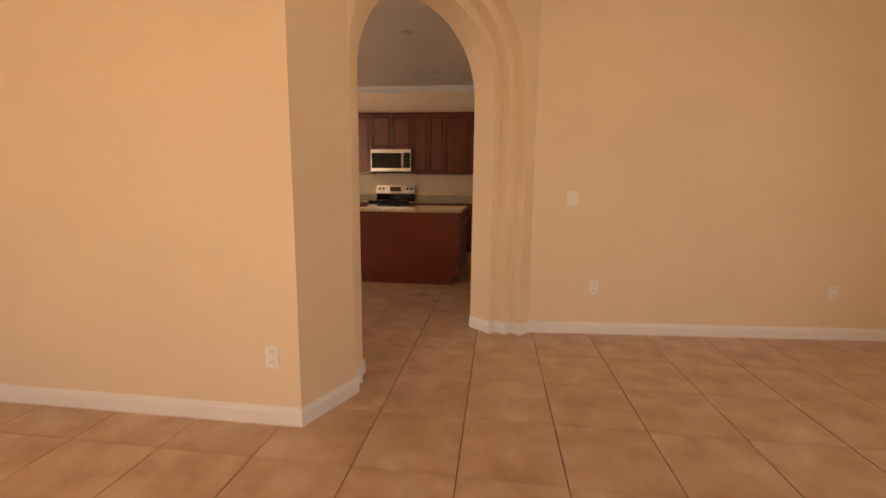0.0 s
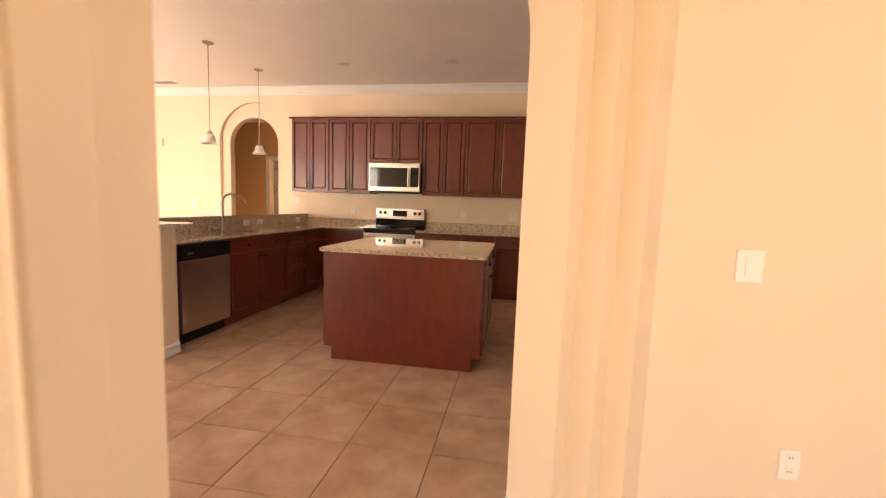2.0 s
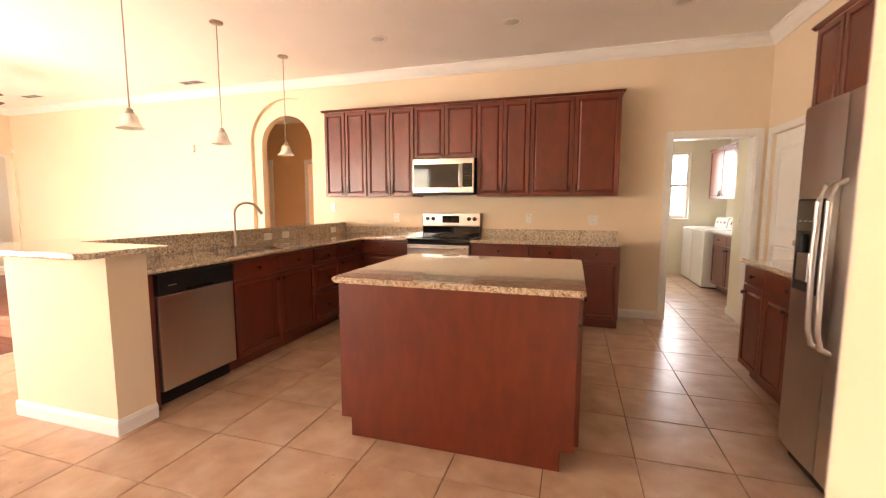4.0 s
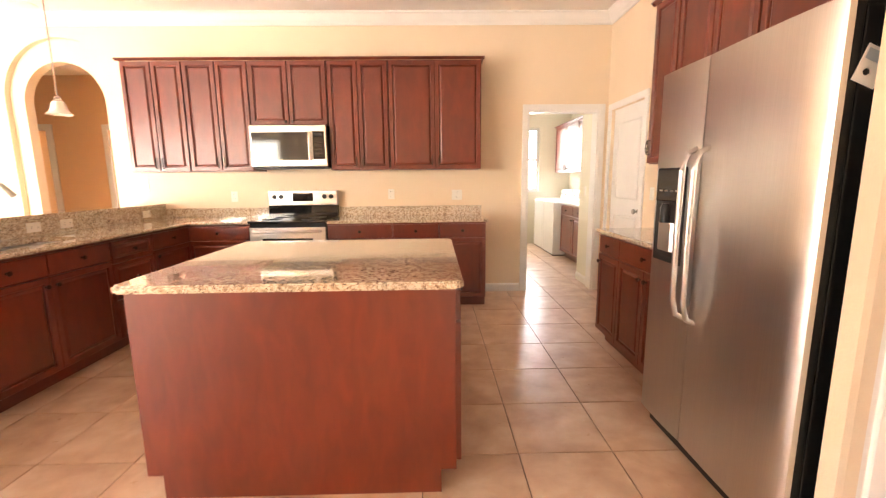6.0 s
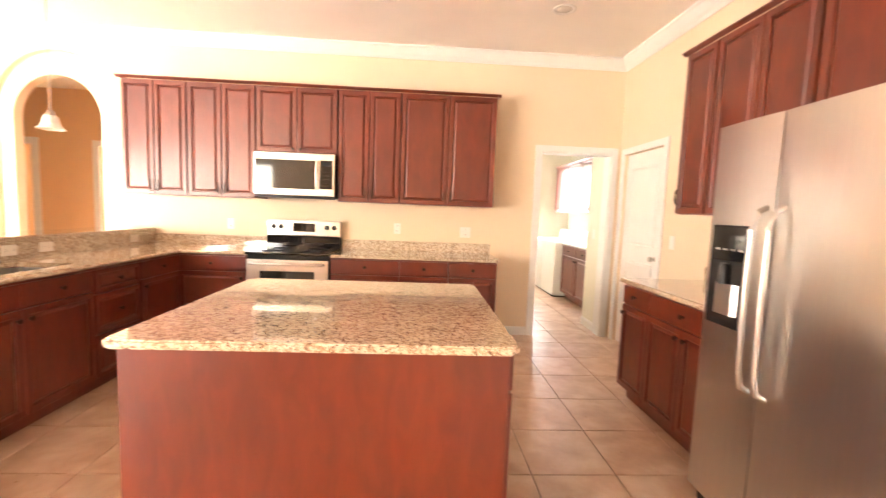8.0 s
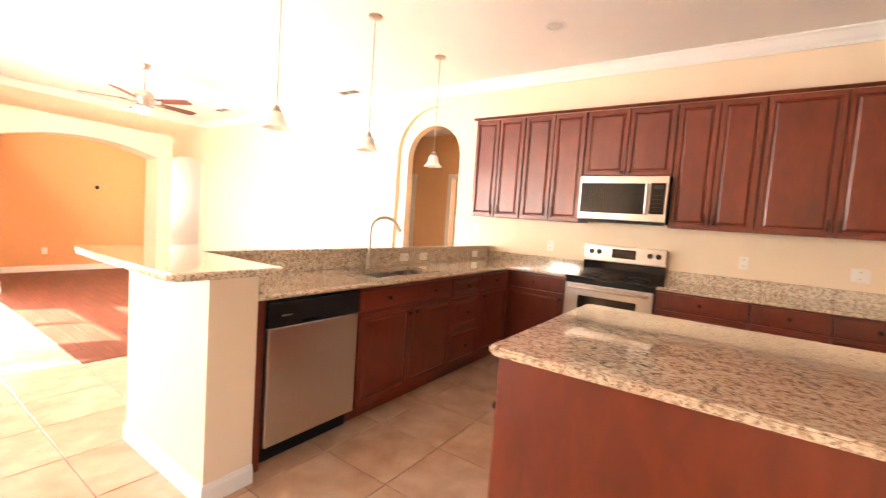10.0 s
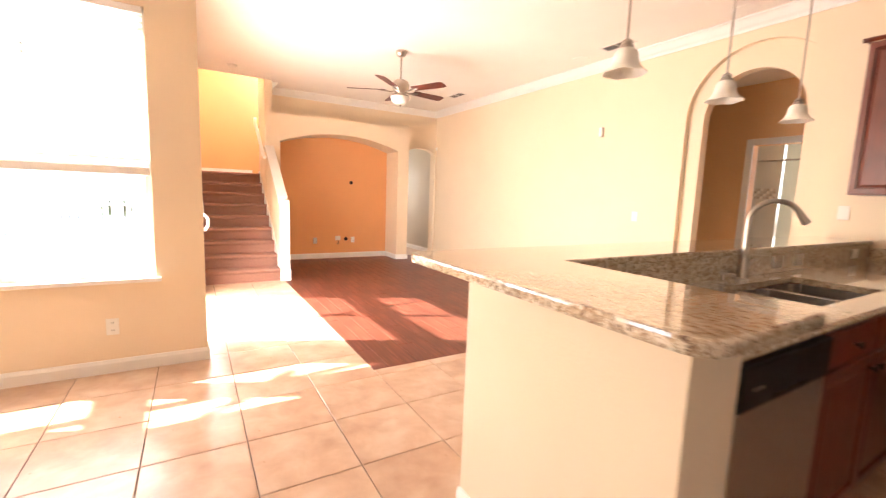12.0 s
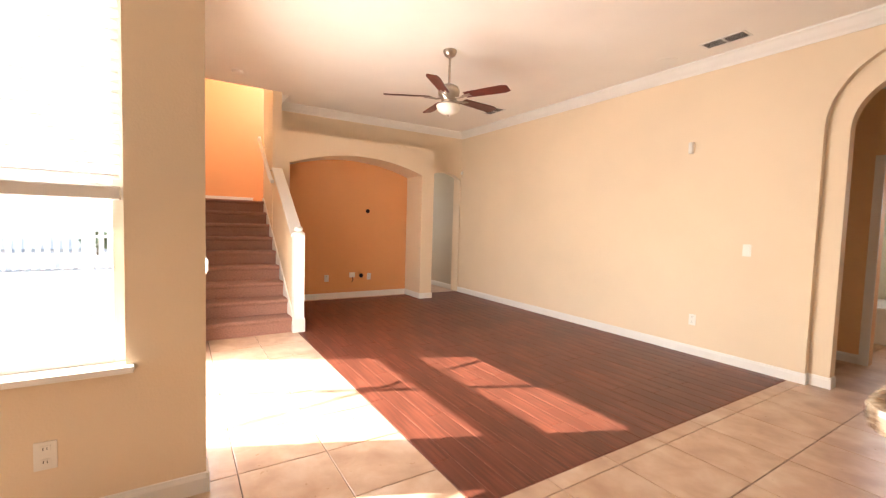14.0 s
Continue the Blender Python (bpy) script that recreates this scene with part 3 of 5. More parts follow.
def base_cabinet(at, rz, w, layout, label, h=0.882, d=0.58, kick=0.10, top=None):
    """layout: columns from left to right, (width share, kind): 'dd' drawer over door, 'ff' false front over door, 'd2' drawer over two doors, '3' three drawers."""
    c = thing("base_cabinet", label, "cabinet", at, rz, "base cabinets")
    part("body", bx(0, w, 0, d, kick, top or h, bev=0.002), CHERRY, c)
    if top:
        part("front_rail", bx(0, w, 0, 0.03, top, h), CHERRY, c)
    part("toe_kick", bx(0.0, w, 0.065, d, 0, kick), CHERRY, c, "recessed cherry toe kick")
    x = 0.004
    tot = sum(s for s, k, hs in layout)
    for s, k, hs in layout:
        cw = (w - 0.008) * s / tot
        a, b_ = x + 0.003, x + cw - 0.003
        if k == "3":
            zs = ((0.705, h - 0.015), (0.42, 0.695), (kick + 0.012, 0.41))
            for z0, z1 in zs:
                b = bmesh.new()
                panel_slab(b, a, b_, z0, z1, -0.001, 0.019, rim=0.045)
                handle(part("drawer", b, CHERRY, c), "knob", (a + b_) / 2, -0.02, (z0 + z1) / 2)
        else:
            b = bx(a, b_, -0.020, -0.001, 0.735, h - 0.015, bev=0.005)
            dr = part("drawer", b, CHERRY, c)
            handle(dr, "knob", (a + b_) / 2, -0.02, 0.80)
            mid = (a + b_) / 2
            leaves = [(a, b_, hs)] if k != "d2" else [(a, mid - 0.003, 1), (mid + 0.003, b_, -1)]
            for p, q, side in leaves:
                b = bmesh.new()
                panel_slab(b, p, q, kick + 0.012, 0.722, -0.001, 0.019)
                dd = part("door", b, CHERRY, c)
                handle(dd, "knob", q - 0.035 if side > 0 else p + 0.035, -0.02, 0.665)
        x += cw
    return c


# ---- kitchen: wall cabinets over the range wall ----
ZU, HU = 1.415, 1.09
tall = "glossy cherry wall cabinet with two raised-panel doors"
upper_cabinet((-1.872, 9.29, ZU), 0, 0.612, HU, 0.31, label=tall + " beside the arch")
upper_cabinet((-1.258, 9.29, ZU), 0, 0.648, HU, 0.31, label=tall)
upper_cabinet((-0.608, 9.29, ZU + 0.455), 0, 0.786, HU - 0.455, 0.31, kind="knob", z_handle=0.035, label="short cherry wall cabinet above the microwave")
upper_cabinet((0.180, 9.29, ZU), 0, 0.618, HU, 0.31, label=tall + ", narrow")
upper_cabinet((0.800, 9.29, ZU), 0, 0.950, HU, 0.31, label="wide cherry wall cabinet with two raised-panel doors")


def cab_crown(name, pts, z, label):
    c = thing(name, label, "moulding")
    bm = bmesh.new()
    prof = [(0.0, 0.0), (0.005, 0.0), (0.010, 0.006), (0.022, 0.014), (0.028, 0.017), (0.028, 0.025), (0.0, 0.025)]
    for p, q, o in pts:
        run_profile(bm, prof, p, q, o, z)
    part("moulding", bm, CHERRY, c)
    return c


cab_crown("cabinet_crown", [((-1.902, 9.271), (1.78, 9.271), (0, -1)), ((1.75, 9.242), (1.75, 9.6), (1, 0)), ((-1.872, 9.242), (-1.872, 9.6), (-1, 0))], 2.503, "cherry crown moulding on top of the wall cabinets")

# ---- base cabinets ----
base_cabinet((-1.215, 9.0, 0), 0, 0.628, [(1, "dd", 1)], "cherry base cabinet between corner and range")
base_cabinet((0.180, 9.0, 0), 0, 0.65, [(1, "dd", 1)], "cherry base cabinet beside the range")
base_cabinet((0.832, 9.0, 0), 0, 0.465, [(1, "dd", -1)], "cherry base cabinet with drawer and door")
base_cabinet((1.299, 9.0, 0), 0, 0.471, [(1, "dd", -1)], "cherry base cabinet at the end of the run")
# peninsula
base_cabinet((-1.20, 6.895, 0), 90, 1.05, [(1, "ff", 1), (1, "ff", -1)], "cherry sink cabinet with two doors", top=0.70)
base_cabinet((-1.20, 7.947, 0), 90, 0.47, [(1, "3", 1)], "cherry cabinet with three drawers")
base_cabinet((-1.20, 8.419, 0), 90, 0.56, [(1, "dd", -1)], "cherry corner base cabinet in the peninsula")
solid("filler_panel", bx(-1.78, -1.195, 6.205, 6.262, 0.0, 0.881), CHERRY, "cherry filler panel beside the dishwasher", "panel")

# ---- stone tops ----
def slab(bm, x0, x1, y0, y1, z0=0.882, z1=0.914, bev=0.010):
    return box(bm, x0, x1, y0, y1, z0, z1, bev=bev)


SX0, SX1, SY0, SY1 = -1.665, -1.295, 7.17, 7.935
c = thing("worktop", "speckled brown granite worktop on the peninsula and corner", "worktop")
bm = bmesh.new()
box(bm, -1.792, SX0, SY0, SY1, 0.882, 0.914)
box(bm, SX1, -1.182, SY0, SY1, 0.882, 0.914)
box(bm, -1.792, -1.182, 6.19, SY0, 0.882, 0.914)
box(bm, -1.792, -1.182, SY1, 9.598, 0.882, 0.914)
box(bm, -1.182, -0.588, 8.977, 9.598, 0.882, 0.914)
bmesh.ops.remove_doubles(bm, verts=bm.verts, dist=1e-4)
part("stone_top", bm, GRANITE, c)
edge = bmesh.new()
tube(edge, [(-1.183, 6.19, 0.898), (-1.183, 8.972, 0.898)], 0.0162, 10)
tube(edge, [(-1.19, 8.977, 0.898), (-0.588, 8.977, 0.898)], 0.0162, 10)
part("rounded_edge", edge, GRANITE, c, smooth=True)
part("backsplash", bx(-1.77, -0.588, 9.575, 9.599, 0.9145, 1.016, bev=0.003), GRANITE, c)
part("side_splash", bx(-1.798, -1.772, 6.22, 9.599, 0.9145, 1.037, bev=0.002), GRANITE, c)
c = thing("worktop", "speckled brown granite worktop beside the range", "worktop")
part("stone_top", slab(bmesh.new(), 0.182, 1.793, 8.965, 9.598), GRANITE, c)
part("backsplash", bx(0.182, 1.79, 9.575, 9.599, 0.9145, 1.016, bev=0.003), GRANITE, c)
# bar
c = thing("breakfast_bar", "raised peach plaster bar wall with a granite top", "bar")
bm = bmesh.new()
box(bm, -2.0, -1.80, 5.96, YB - 0.001, 0, 1.036)
box(bm, -1.80, -1.14, 5.96, 6.19, 0, 1.036)
part("bar_wall", bm, PAINT, c)
def rounded(pts, rads, seg=6):
    out = []
    n = len(pts)
    for i in range(n):
        p, a, b = Vector(pts[i]), Vector(pts[i - 1]), Vector(pts[(i + 1) % n])
        r = rads[i]
        if r <= 0:
            out.append(tuple(p))
            continue
        u, v = (a - p).normalized(), (b - p).normalized()
        s, e = p + u * r, p + v * r
        for k in range(seg + 1):
            t = k / seg
            out.append(tuple((1 - t) ** 2 * s + 2 * t * (1 - t) * p + t * t * e))
    return out
poly = rounded([(-2.16, 5.75), (-1.0, 5.75), (-1.0, 6.235), (-1.765, 6.235), (-1.765, 9.598), (-2.16, 9.598)], [0.10, 0.07, 0.03, 0, 0, 0])
bm = bmesh.new()
prism(bm, poly, 1.037, 1.072)
bmesh.ops.bevel(bm, geom=[e for e in bm.edges if abs(e.verts[0].co.z - e.verts[1].co.z) < 1e-6], offset=0.009, segments=2, profile=0.6, affect="EDGES")
part("stone_top", bm, GRANITE, c, "polished speckled brown granite")

# ---- sink and tap ----
c = thing("kitchen_sink", "double-bowl stainless steel sink set in granite", "sink")
for y0, y1 in ((SY0, 7.565), (7.60, SY1)):
    bm = bx(SX0, SX1, y0, y1, 0.715, 0.880)
    top = max(bm.faces, key=lambda f: f.calc_center_median().z)
    bmesh.ops.delete(bm, geom=[top], context="FACES")
    bmesh.ops.bevel(bm, geom=[e for e in bm.edges if abs(e.verts[0].co.z - e.verts[1].co.z) > 0.1], offset=0.04, segments=3, affect="EDGES")
    bmesh.ops.solidify(bm, geom=bm.faces, thickness=0.003)
    part("bowl", bm, STEEL, c, smooth=True)
part("divider", bx(SX0, SX1, 7.562, 7.603, 0.76, 0.878, bev=0.006), STEEL, c)
c = thing("kitchen_tap", "tall brushed nickel gooseneck tap behind the sink", "tap")
TY, TX = 7.515, -1.735
bm = bmesh.new()
lathe(bm, [(0.031, 0.914), (0.031, 0.920), (0.024, 0.926), (0.023, 1.02), (0.020, 1.03), (0.0, 1.03)], 20, (TX, TY, 0))
part("body", bm, NICKEL, c, smooth=True)
bm = bmesh.new()
pts = [(TX, TY, 1.02), (TX, TY, 1.20)] + [(TX + 0.088 - 0.088 * math.cos(a), TY + 0.066 * (1 - math.cos(a)), 1.225 + 0.105 * math.sin(a)) for a in [math.pi * i / 14 for i in range(13)]]
tube(bm, pts, 0.0135, 12)
part("spout", bm, NICKEL, c, smooth=True)
bm = bmesh.new()
e0, e1 = Vector(pts[-1]), (Vector(pts[-1]) - Vector(pts[-2])).normalized()
tube(bm, [e0 - e1 * 0.01, e0 + e1 * 0.02, e0 + e1 * 0.055, e0 + e1 * 0.06], [0.0145, 0.016, 0.0195, 0.012], 12)
part("spray_head", bm, NICKEL, c, smooth=True)
bm = bmesh.new()
tube(bm, [(TX, TY + 0.02, 0.975), (TX + 0.005, TY + 0.05, 0.985), (TX + 0.01, TY + 0.085, 1.02)], [0.012, 0.009, 0.006], 10)
part("lever", bm, NICKEL, c, smooth=True)
c = thing("soap_dispenser", "brushed nickel soap dispenser beside the tap", "soap dispenser")
bm = bmesh.new()
lathe(bm, [(0.018, 0.9145), (0.018, 0.922), (0.009, 0.93), (0.008, 0.955), (0.013, 0.958), (0.013, 0.966), (0.0, 0.967)], 14, (-1.725, 7.30, 0))
part("pump", bm, NICKEL, c, smooth=True)
bm = bmesh.new()
tube(bm, [(-1.725, 7.30, 0.962), (-1.68, 7.30, 0.965), (-1.665, 7.30, 0.957)], 0.005, 8)
part("nozzle", bm, NICKEL, c, smooth=True)

# ---- dishwasher ----
c = thing("dishwasher", "stainless dishwasher with a black control strip", "dishwasher", (-1.20, 6.268, 0), 90)
part("tub", bx(0.0, 0.615, 0.005, 0.56, 0.10, 0.876), BLACK, c)
part("door", bx(0.003, 0.612, -0.028, 0.004, 0.115, 0.735, bev=0.006), STEEL, c, "brushed steel door")
part("control_panel", bx(0.003, 0.612, -0.036, 0.004, 0.738, 0.872, bev=0.008), BLACK, c, "glossy black control strip")
part("badge", bx(0.07, 0.13, -0.0375, -0.0355, 0.795, 0.803), STEEL, c)
part("latch_recess", bx(0.20, 0.42, -0.0375, -0.0355, 0.748, 0.762, bev=0.0006), GLOSSB, c)
part("kick_plate", bx(0.0, 0.615, 0.05, 0.07, 0.0, 0.112), BLACK, c)

# ---- range ----
c = thing("range_cooker", "stainless electric range with black glass hob", "range", (-0.583, 0, 0))
W = 0.758
part("body", bx(0, W, 8.985, 9.58, 0.03, 0.895, bev=0.003), BLACK, c)
part("hob", bx(-0.002, W + 0.002, 8.93, 9.53, 0.898, 0.920, bev=0.006), GLOSSB, c, "black ceramic glass hob")
for x, y, r in ((0.19, 9.08, 0.10), (0.57, 9.08, 0.085), (0.19, 9.36, 0.08), (0.57, 9.36, 0.10)):
    bm = bmesh.new()
    lathe(bm, [(r - 0.004, 0.9203), (r - 0.004, 0.9209), (r, 0.9209), (r, 0.9203)], 32, (x, y, 0))
    part("burner_ring", bm, BLACK, c)
bm = bmesh.new()
prism(bm, [(0, 9.50), (W, 9.50), (W, 9.58), (0, 9.58)], 0.92, 1.04)
part("backguard_base", bm, GLOSSB, c, "black lower backguard")
bm = bx(0.0, W, 9.515, 9.58, 1.04, 1.205, bev=0.008)
bg = part("control_panel", bm, STEEL, c, "steel backguard with clock and knobs")
part("clock_display", bx(0.265, 0.49, 9.511, 9.518, 1.085, 1.175, bev=0.002), GLOSSB, bg, "dark clock display")
for x in (0.065, 0.14, 0.615, 0.69):
    bm = bmesh.new()
    lathe(bm, [(0.026, 0), (0.025, 0.006), (0.019, 0.01), (0.017, 0.028), (0.0, 0.03)], 18)
    bmesh.ops.rotate(bm, verts=bm.verts, cent=(0, 0, 0), matrix=Matrix.Rotation(radians(90), 3, "X"))
    bmesh.ops.translate(bm, verts=bm.verts, vec=(x, 9.515, 1.135))
    part("knob", bm, BLACK, bg, "black knob", smooth=True)
dr = part("oven_door", bx(0.004, W - 0.004, 8.945, 8.984, 0.255, 0.850, bev=0.006), STEEL, c, "steel oven door")
part("oven_window", bx(0.13, W - 0.13, 8.9425, 8.9455, 0.38, 0.745, bev=0.001), GLOSSB, dr, "dark oven window")
bm = bmesh.new()
tube(bm, [(0.05, 8.946, 0.815), (0.055, 8.905, 0.815), (0.10, 8.897, 0.815), (W - 0.10, 8.897, 0.815), (W - 0.055, 8.905, 0.815), (W - 0.05, 8.946, 0.815)], 0.013, 10)
part("oven_handle", bm, STEEL, dr, smooth=True)
dd = part("storage_drawer", bx(0.004, W - 0.004, 8.947, 8.984, 0.07, 0.245, bev=0.006), STEEL, c, "steel storage drawer")
bm = bmesh.new()
tube(bm, [(0.08, 8.948, 0.205), (0.09, 8.925, 0.205), (W - 0.09, 8.925, 0.205), (W - 0.08, 8.948, 0.205)], 0.009, 8)
part("drawer_handle", bm, STEEL, dd, smooth=True)
part("base", bx(0.02, W - 0.02, 9.02, 9.56, 0.0, 0.069), BLACK, c)

# ---- microwave ----
c = thing("microwave_oven", "stainless over-range microwave with dark window", "microwave", (-0.598, 0, 0))
MW = 0.768
part("housing", bx(0, MW, 9.215, 9.598, 1.442, 1.864, bev=0.004), BLACK, c)
fr = part("door", bx(0.002, MW - 0.002, 9.180, 9.214, 1.455, 1.862, bev=0.006), STEEL, c, "brushed steel front")
part("window", bx(0.016, 0.585, 9.1765, 9.1805, 1.518, 1.795, bev=0.001), GLOSSB, fr, "dark glass window")
part("keypad", bx(0.63, MW - 0.02, 9.1765, 9.1805, 1.525, 1.80, bev=0.001), GLOSSB, fr, "black keypad")
for i in range(5):
    part("key_row", bx(0.65, MW - 0.045, 9.1755, 9.1763, 1.547 + i * 0.035, 1.551 + i * 0.035), BRONZE, fr)
part("display", bx(0.65, MW - 0.04, 9.1755, 9.1763, 1.745, 1.78), BLACK, fr)
bm = bmesh.new()
tube(bm, [(0.602, 9.182, 1.79), (0.602, 9.152, 1.775), (0.602, 9.143, 1.72), (0.602, 9.143, 1.59), (0.602, 9.152, 1.535), (0.602, 9.182, 1.52)], 0.012, 10)
part("handle", bm, STEEL, fr, smooth=True)
part("vent_grille", bx(0.03, MW - 0.03, 9.20, 9.40, 1.430, 1.4415), BLACK, c)

# ---- island ----
c = thing("kitchen_island", "cherry kitchen island with a speckled granite top", "island")
part("body", bx(0.056, 1.329, 6.386, 7.53, 0.11, 0.881), CHERRY, c)
bm = bmesh.new()
notched = [(0.055, 0.105), (0.118, 0.105), (0.118, 0.0), (1.266, 0.0), (1.266, 0.105), (1.330, 0.105), (1.330, 0.881), (0.055, 0.881)]
prism(bm, notched, -0.020, 0.0)
bmesh.ops.transform(bm, matrix=pose(0, 6.365, 0, 90, 0, 0), verts=bm.verts)
bmesh.ops.bevel(bm, geom=bm.edges[:], offset=0.0015, segments=1, affect="EDGES")
part("end_panel", bm, CHERRY, c, "plain cherry end panel with toe notches")
part("plinth", bx(0.122, 1.262, 6.386, 7.50, 0.0, 0.1095), CHERRY, c)
for sgn, xf in ((-1, 0.055), (1, 1.330)):
    for y0, y1 in ((6.40, 6.955), (6.965, 7.52)):
        for z0, z1, kind in ((0.745, 0.868, "drawer"), (0.125, 0.733, "door")):
            b = bmesh.new()
            panel_slab(b, 0, y1 - y0, z0, z1, 0, 0.019, rim=0.035 if kind == "drawer" else 0.058)
            m4 = pose(xf, y0, 0, 0, 0, 90) if sgn > 0 else pose(xf, y1, 0, 0, 0, -90)
            bmesh.ops.transform(b, matrix=m4, verts=b.verts)
            dr = part(kind, b, CHERRY, c)
            hx = (y1 - y0) / 2 if kind == "drawer" else (0.04 if y0 > 6.9 else y1 - y0 - 0.04)
            p = m4 @ Vector((hx, -0.019, (z0 + z1) / 2 if kind == "drawer" else 0.67))
            o = new("knob", KNOB)
            o.parent = dr
            o.matrix_local = pose(*p, 0, 0, 90 if sgn > 0 else -90)
bm = bx(0.008, 1.362, 6.350, 7.57, 0.882, 0.914)
bmesh.ops.bevel(bm, geom=[e for e in bm.edges if abs(e.verts[0].co.z - e.verts[1].co.z) > 0.01], offset=0.02, segments=4, affect="EDGES")
bmesh.ops.bevel(bm, geom=[e for e in bm.edges if abs(e.verts[0].co.z - e.verts[1].co.z) < 1e-6], offset=0.007, segments=2, affect="EDGES")
part("stone_top", bm, GRANITE, c, "polished speckled brown granite top")

# ---- refrigerator ----
c = thing("refrigerator", "side-by-side stainless refrigerator with ice dispenser", "refrigerator")
part("cabinet", bx(2.445, 3.15, 5.995, 6.895, 0.03, 1.765, bev=0.006), BLACK, c, "black side walls")
def fridge_door(y0, y1, label):
    bm = bmesh.new()
    # gently bowed front with rounded edges
    n = 24
    pts = []
    for i in range(n + 1):
        t = -math.cos(math.pi * i / n)
        roll = abs(t) ** 9 if t < 0 and y0 < 6.2 else 0.0
        pts.append((2.367 + 0.006 * t * t + 0.019 * roll, y0 + (y1 - y0) * (t + 1) / 2))
    prism(bm, pts + [(2.412, y1), (2.412, y0)], 0.085, 1.785)
    d = part("door", bm, STEEL, c, label, smooth=True)
    part("door_liner", bx(2.4125, 2.444, y0 + 0.004, y1 - 0.004, 0.09, 1.78, bev=0.004), BLACK, d, "black door edge")
    return d
fz = fridge_door(6.553, 6.897, "narrow freezer door")
fd = fridge_door(5.992, 6.547, "wide brushed steel door")
for parent, y in ((fz, 6.59), (fd, 6.51)):
    bm = bmesh.new()
    tube(bm, [(2.375, y, 1.42), (2.335, y, 1.40), (2.318, y, 1.33), (2.314, y, 1.05), (2.318, y, 0.76), (2.335, y, 0.69), (2.375, y, 0.67)], 0.0125, 10)
    part("handle", bm, STEEL, parent, "long bowed steel handle", smooth=True)
disp = part("ice_dispenser", bx(2.3615, 2.372, 6.635, 6.865, 0.90, 1.345, bev=0.002), BLACK, fz, "black ice and water dispenser")
part("control_face", bx(2.356, 2.3625, 6.64, 6.86, 1.19, 1.34, bev=0.003), GLOSSB, fz)
part("alcove", bx(2.3605, 2.3645, 6.655, 6.845, 0.93, 1.175, bev=0.001), DARK, fz)
for i in range(4):
    part("button", bx(2.354, 2.3565, 6.67 + i * 0.045, 6.695 + i * 0.045, 1.235, 1.243), STEEL, fz)
bm = bmesh.new()
prism(bm, [(2.345, 6.70), (2.345, 6.80), (2.36, 6.82), (2.36, 6.68)], 0.955, 1.09)
part("paddle", bm, STEEL, fz, "steel dispenser paddle")
bm = bmesh.new()
lathe(bm, [(0.022, 0), (0.022, 0.07), (0.014, 0.09), (0.0, 0.09)], 12, (2.345, 6.75, 1.09))
part("spout", bm, BLACK, fz, smooth=True)
for y in (6.03, 6.86):
    part("hinge_cover", bx(2.40, 2.52, y - 0.03, y + 0.03, 1.766, 1.792, bev=0.006), BLACK, c)
part("kick_grille", bx(2.42, 2.47, 6.0, 6.89, 0.0, 0.08, bev=0.004), BLACK, c)
s = thing("magnet_tag", "white energy tag stuck on the refrigerator side", "tag")
bm = bx(-0.036, 0.036, -0.0015, 0.0015, -0.052, 0.052, bev=0.0005)
bmesh.ops.bevel(bm, geom=[e for e in bm.edges if abs(e.verts[0].co.y - e.verts[1].co.y) > 0.0015], offset=0.012, segments=3, affect="EDGES")
bmesh.ops.transform(bm, matrix=pose(2.475, 5.992, 1.60, 0, 22, 0), verts=bm.verts)
card = part("card", bm, PLASTIC, s)
bm = bx(-0.030, 0.030, -0.0024, -0.0018, 0.012, 0.042)
bmesh.ops.transform(bm, matrix=pose(2.475, 5.992, 1.60, 0, 22, 0), verts=bm.verts)
part("print", bm, mat("faded_print", (0.45, 0.5, 0.52), 0.6), s)
bm = bmesh.new()
lathe(bm, [(0.009, -0.0006), (0.009, 0.0006)], 16)
bmesh.ops.transform(bm, matrix=pose(2.46, 5.990, 1.585, 90, 0, 0), verts=bm.verts)
part("dot", bm, DARK, s)

# ---- cabinets on the refrigerator wall ----
upper_cabinet((2.86, 7.945, 1.40), -90, 0.31, 1.105, 0.335, doors=1, label="narrow cherry wall cabinet over the side counter", z_handle=0.12)
upper_cabinet((2.86, 7.633, 1.40), -90, 0.70, 1.105, 0.335, label="cherry wall cabinet beside the refrigerator")
upper_cabinet((2.86, 6.931, 1.86), -90, 0.965, 0.645, 0.335, label="short cherry cabinet above the refrigerator", z_handle=0.04, kind="knob")
cab_crown("cabinet_crown", [((2.841, 5.965), (2.841, 7.975), (-1, 0)), ((2.812, 7.945), (3.2, 7.945), (0, 1))], 2.498, "cherry crown moulding above the refrigerator wall cabinets")
base_cabinet((2.57, 8.03, 0), -90, 1.09, [(0.36, "dd", -1), (0.73, "d2", 1)], "cherry base cabinet beside the refrigerator", d=0.62)
c = thing("worktop", "short granite worktop beside the refrigerator", "worktop")
part("stone_top", slab(bmesh.new(), 2.525, 3.198, 6.92, 8.05), GRANITE, c)
part("backsplash", bx(3.175, 3.199, 6.92, 8.045, 0.9145, 1.016, bev=0.003), GRANITE, c)

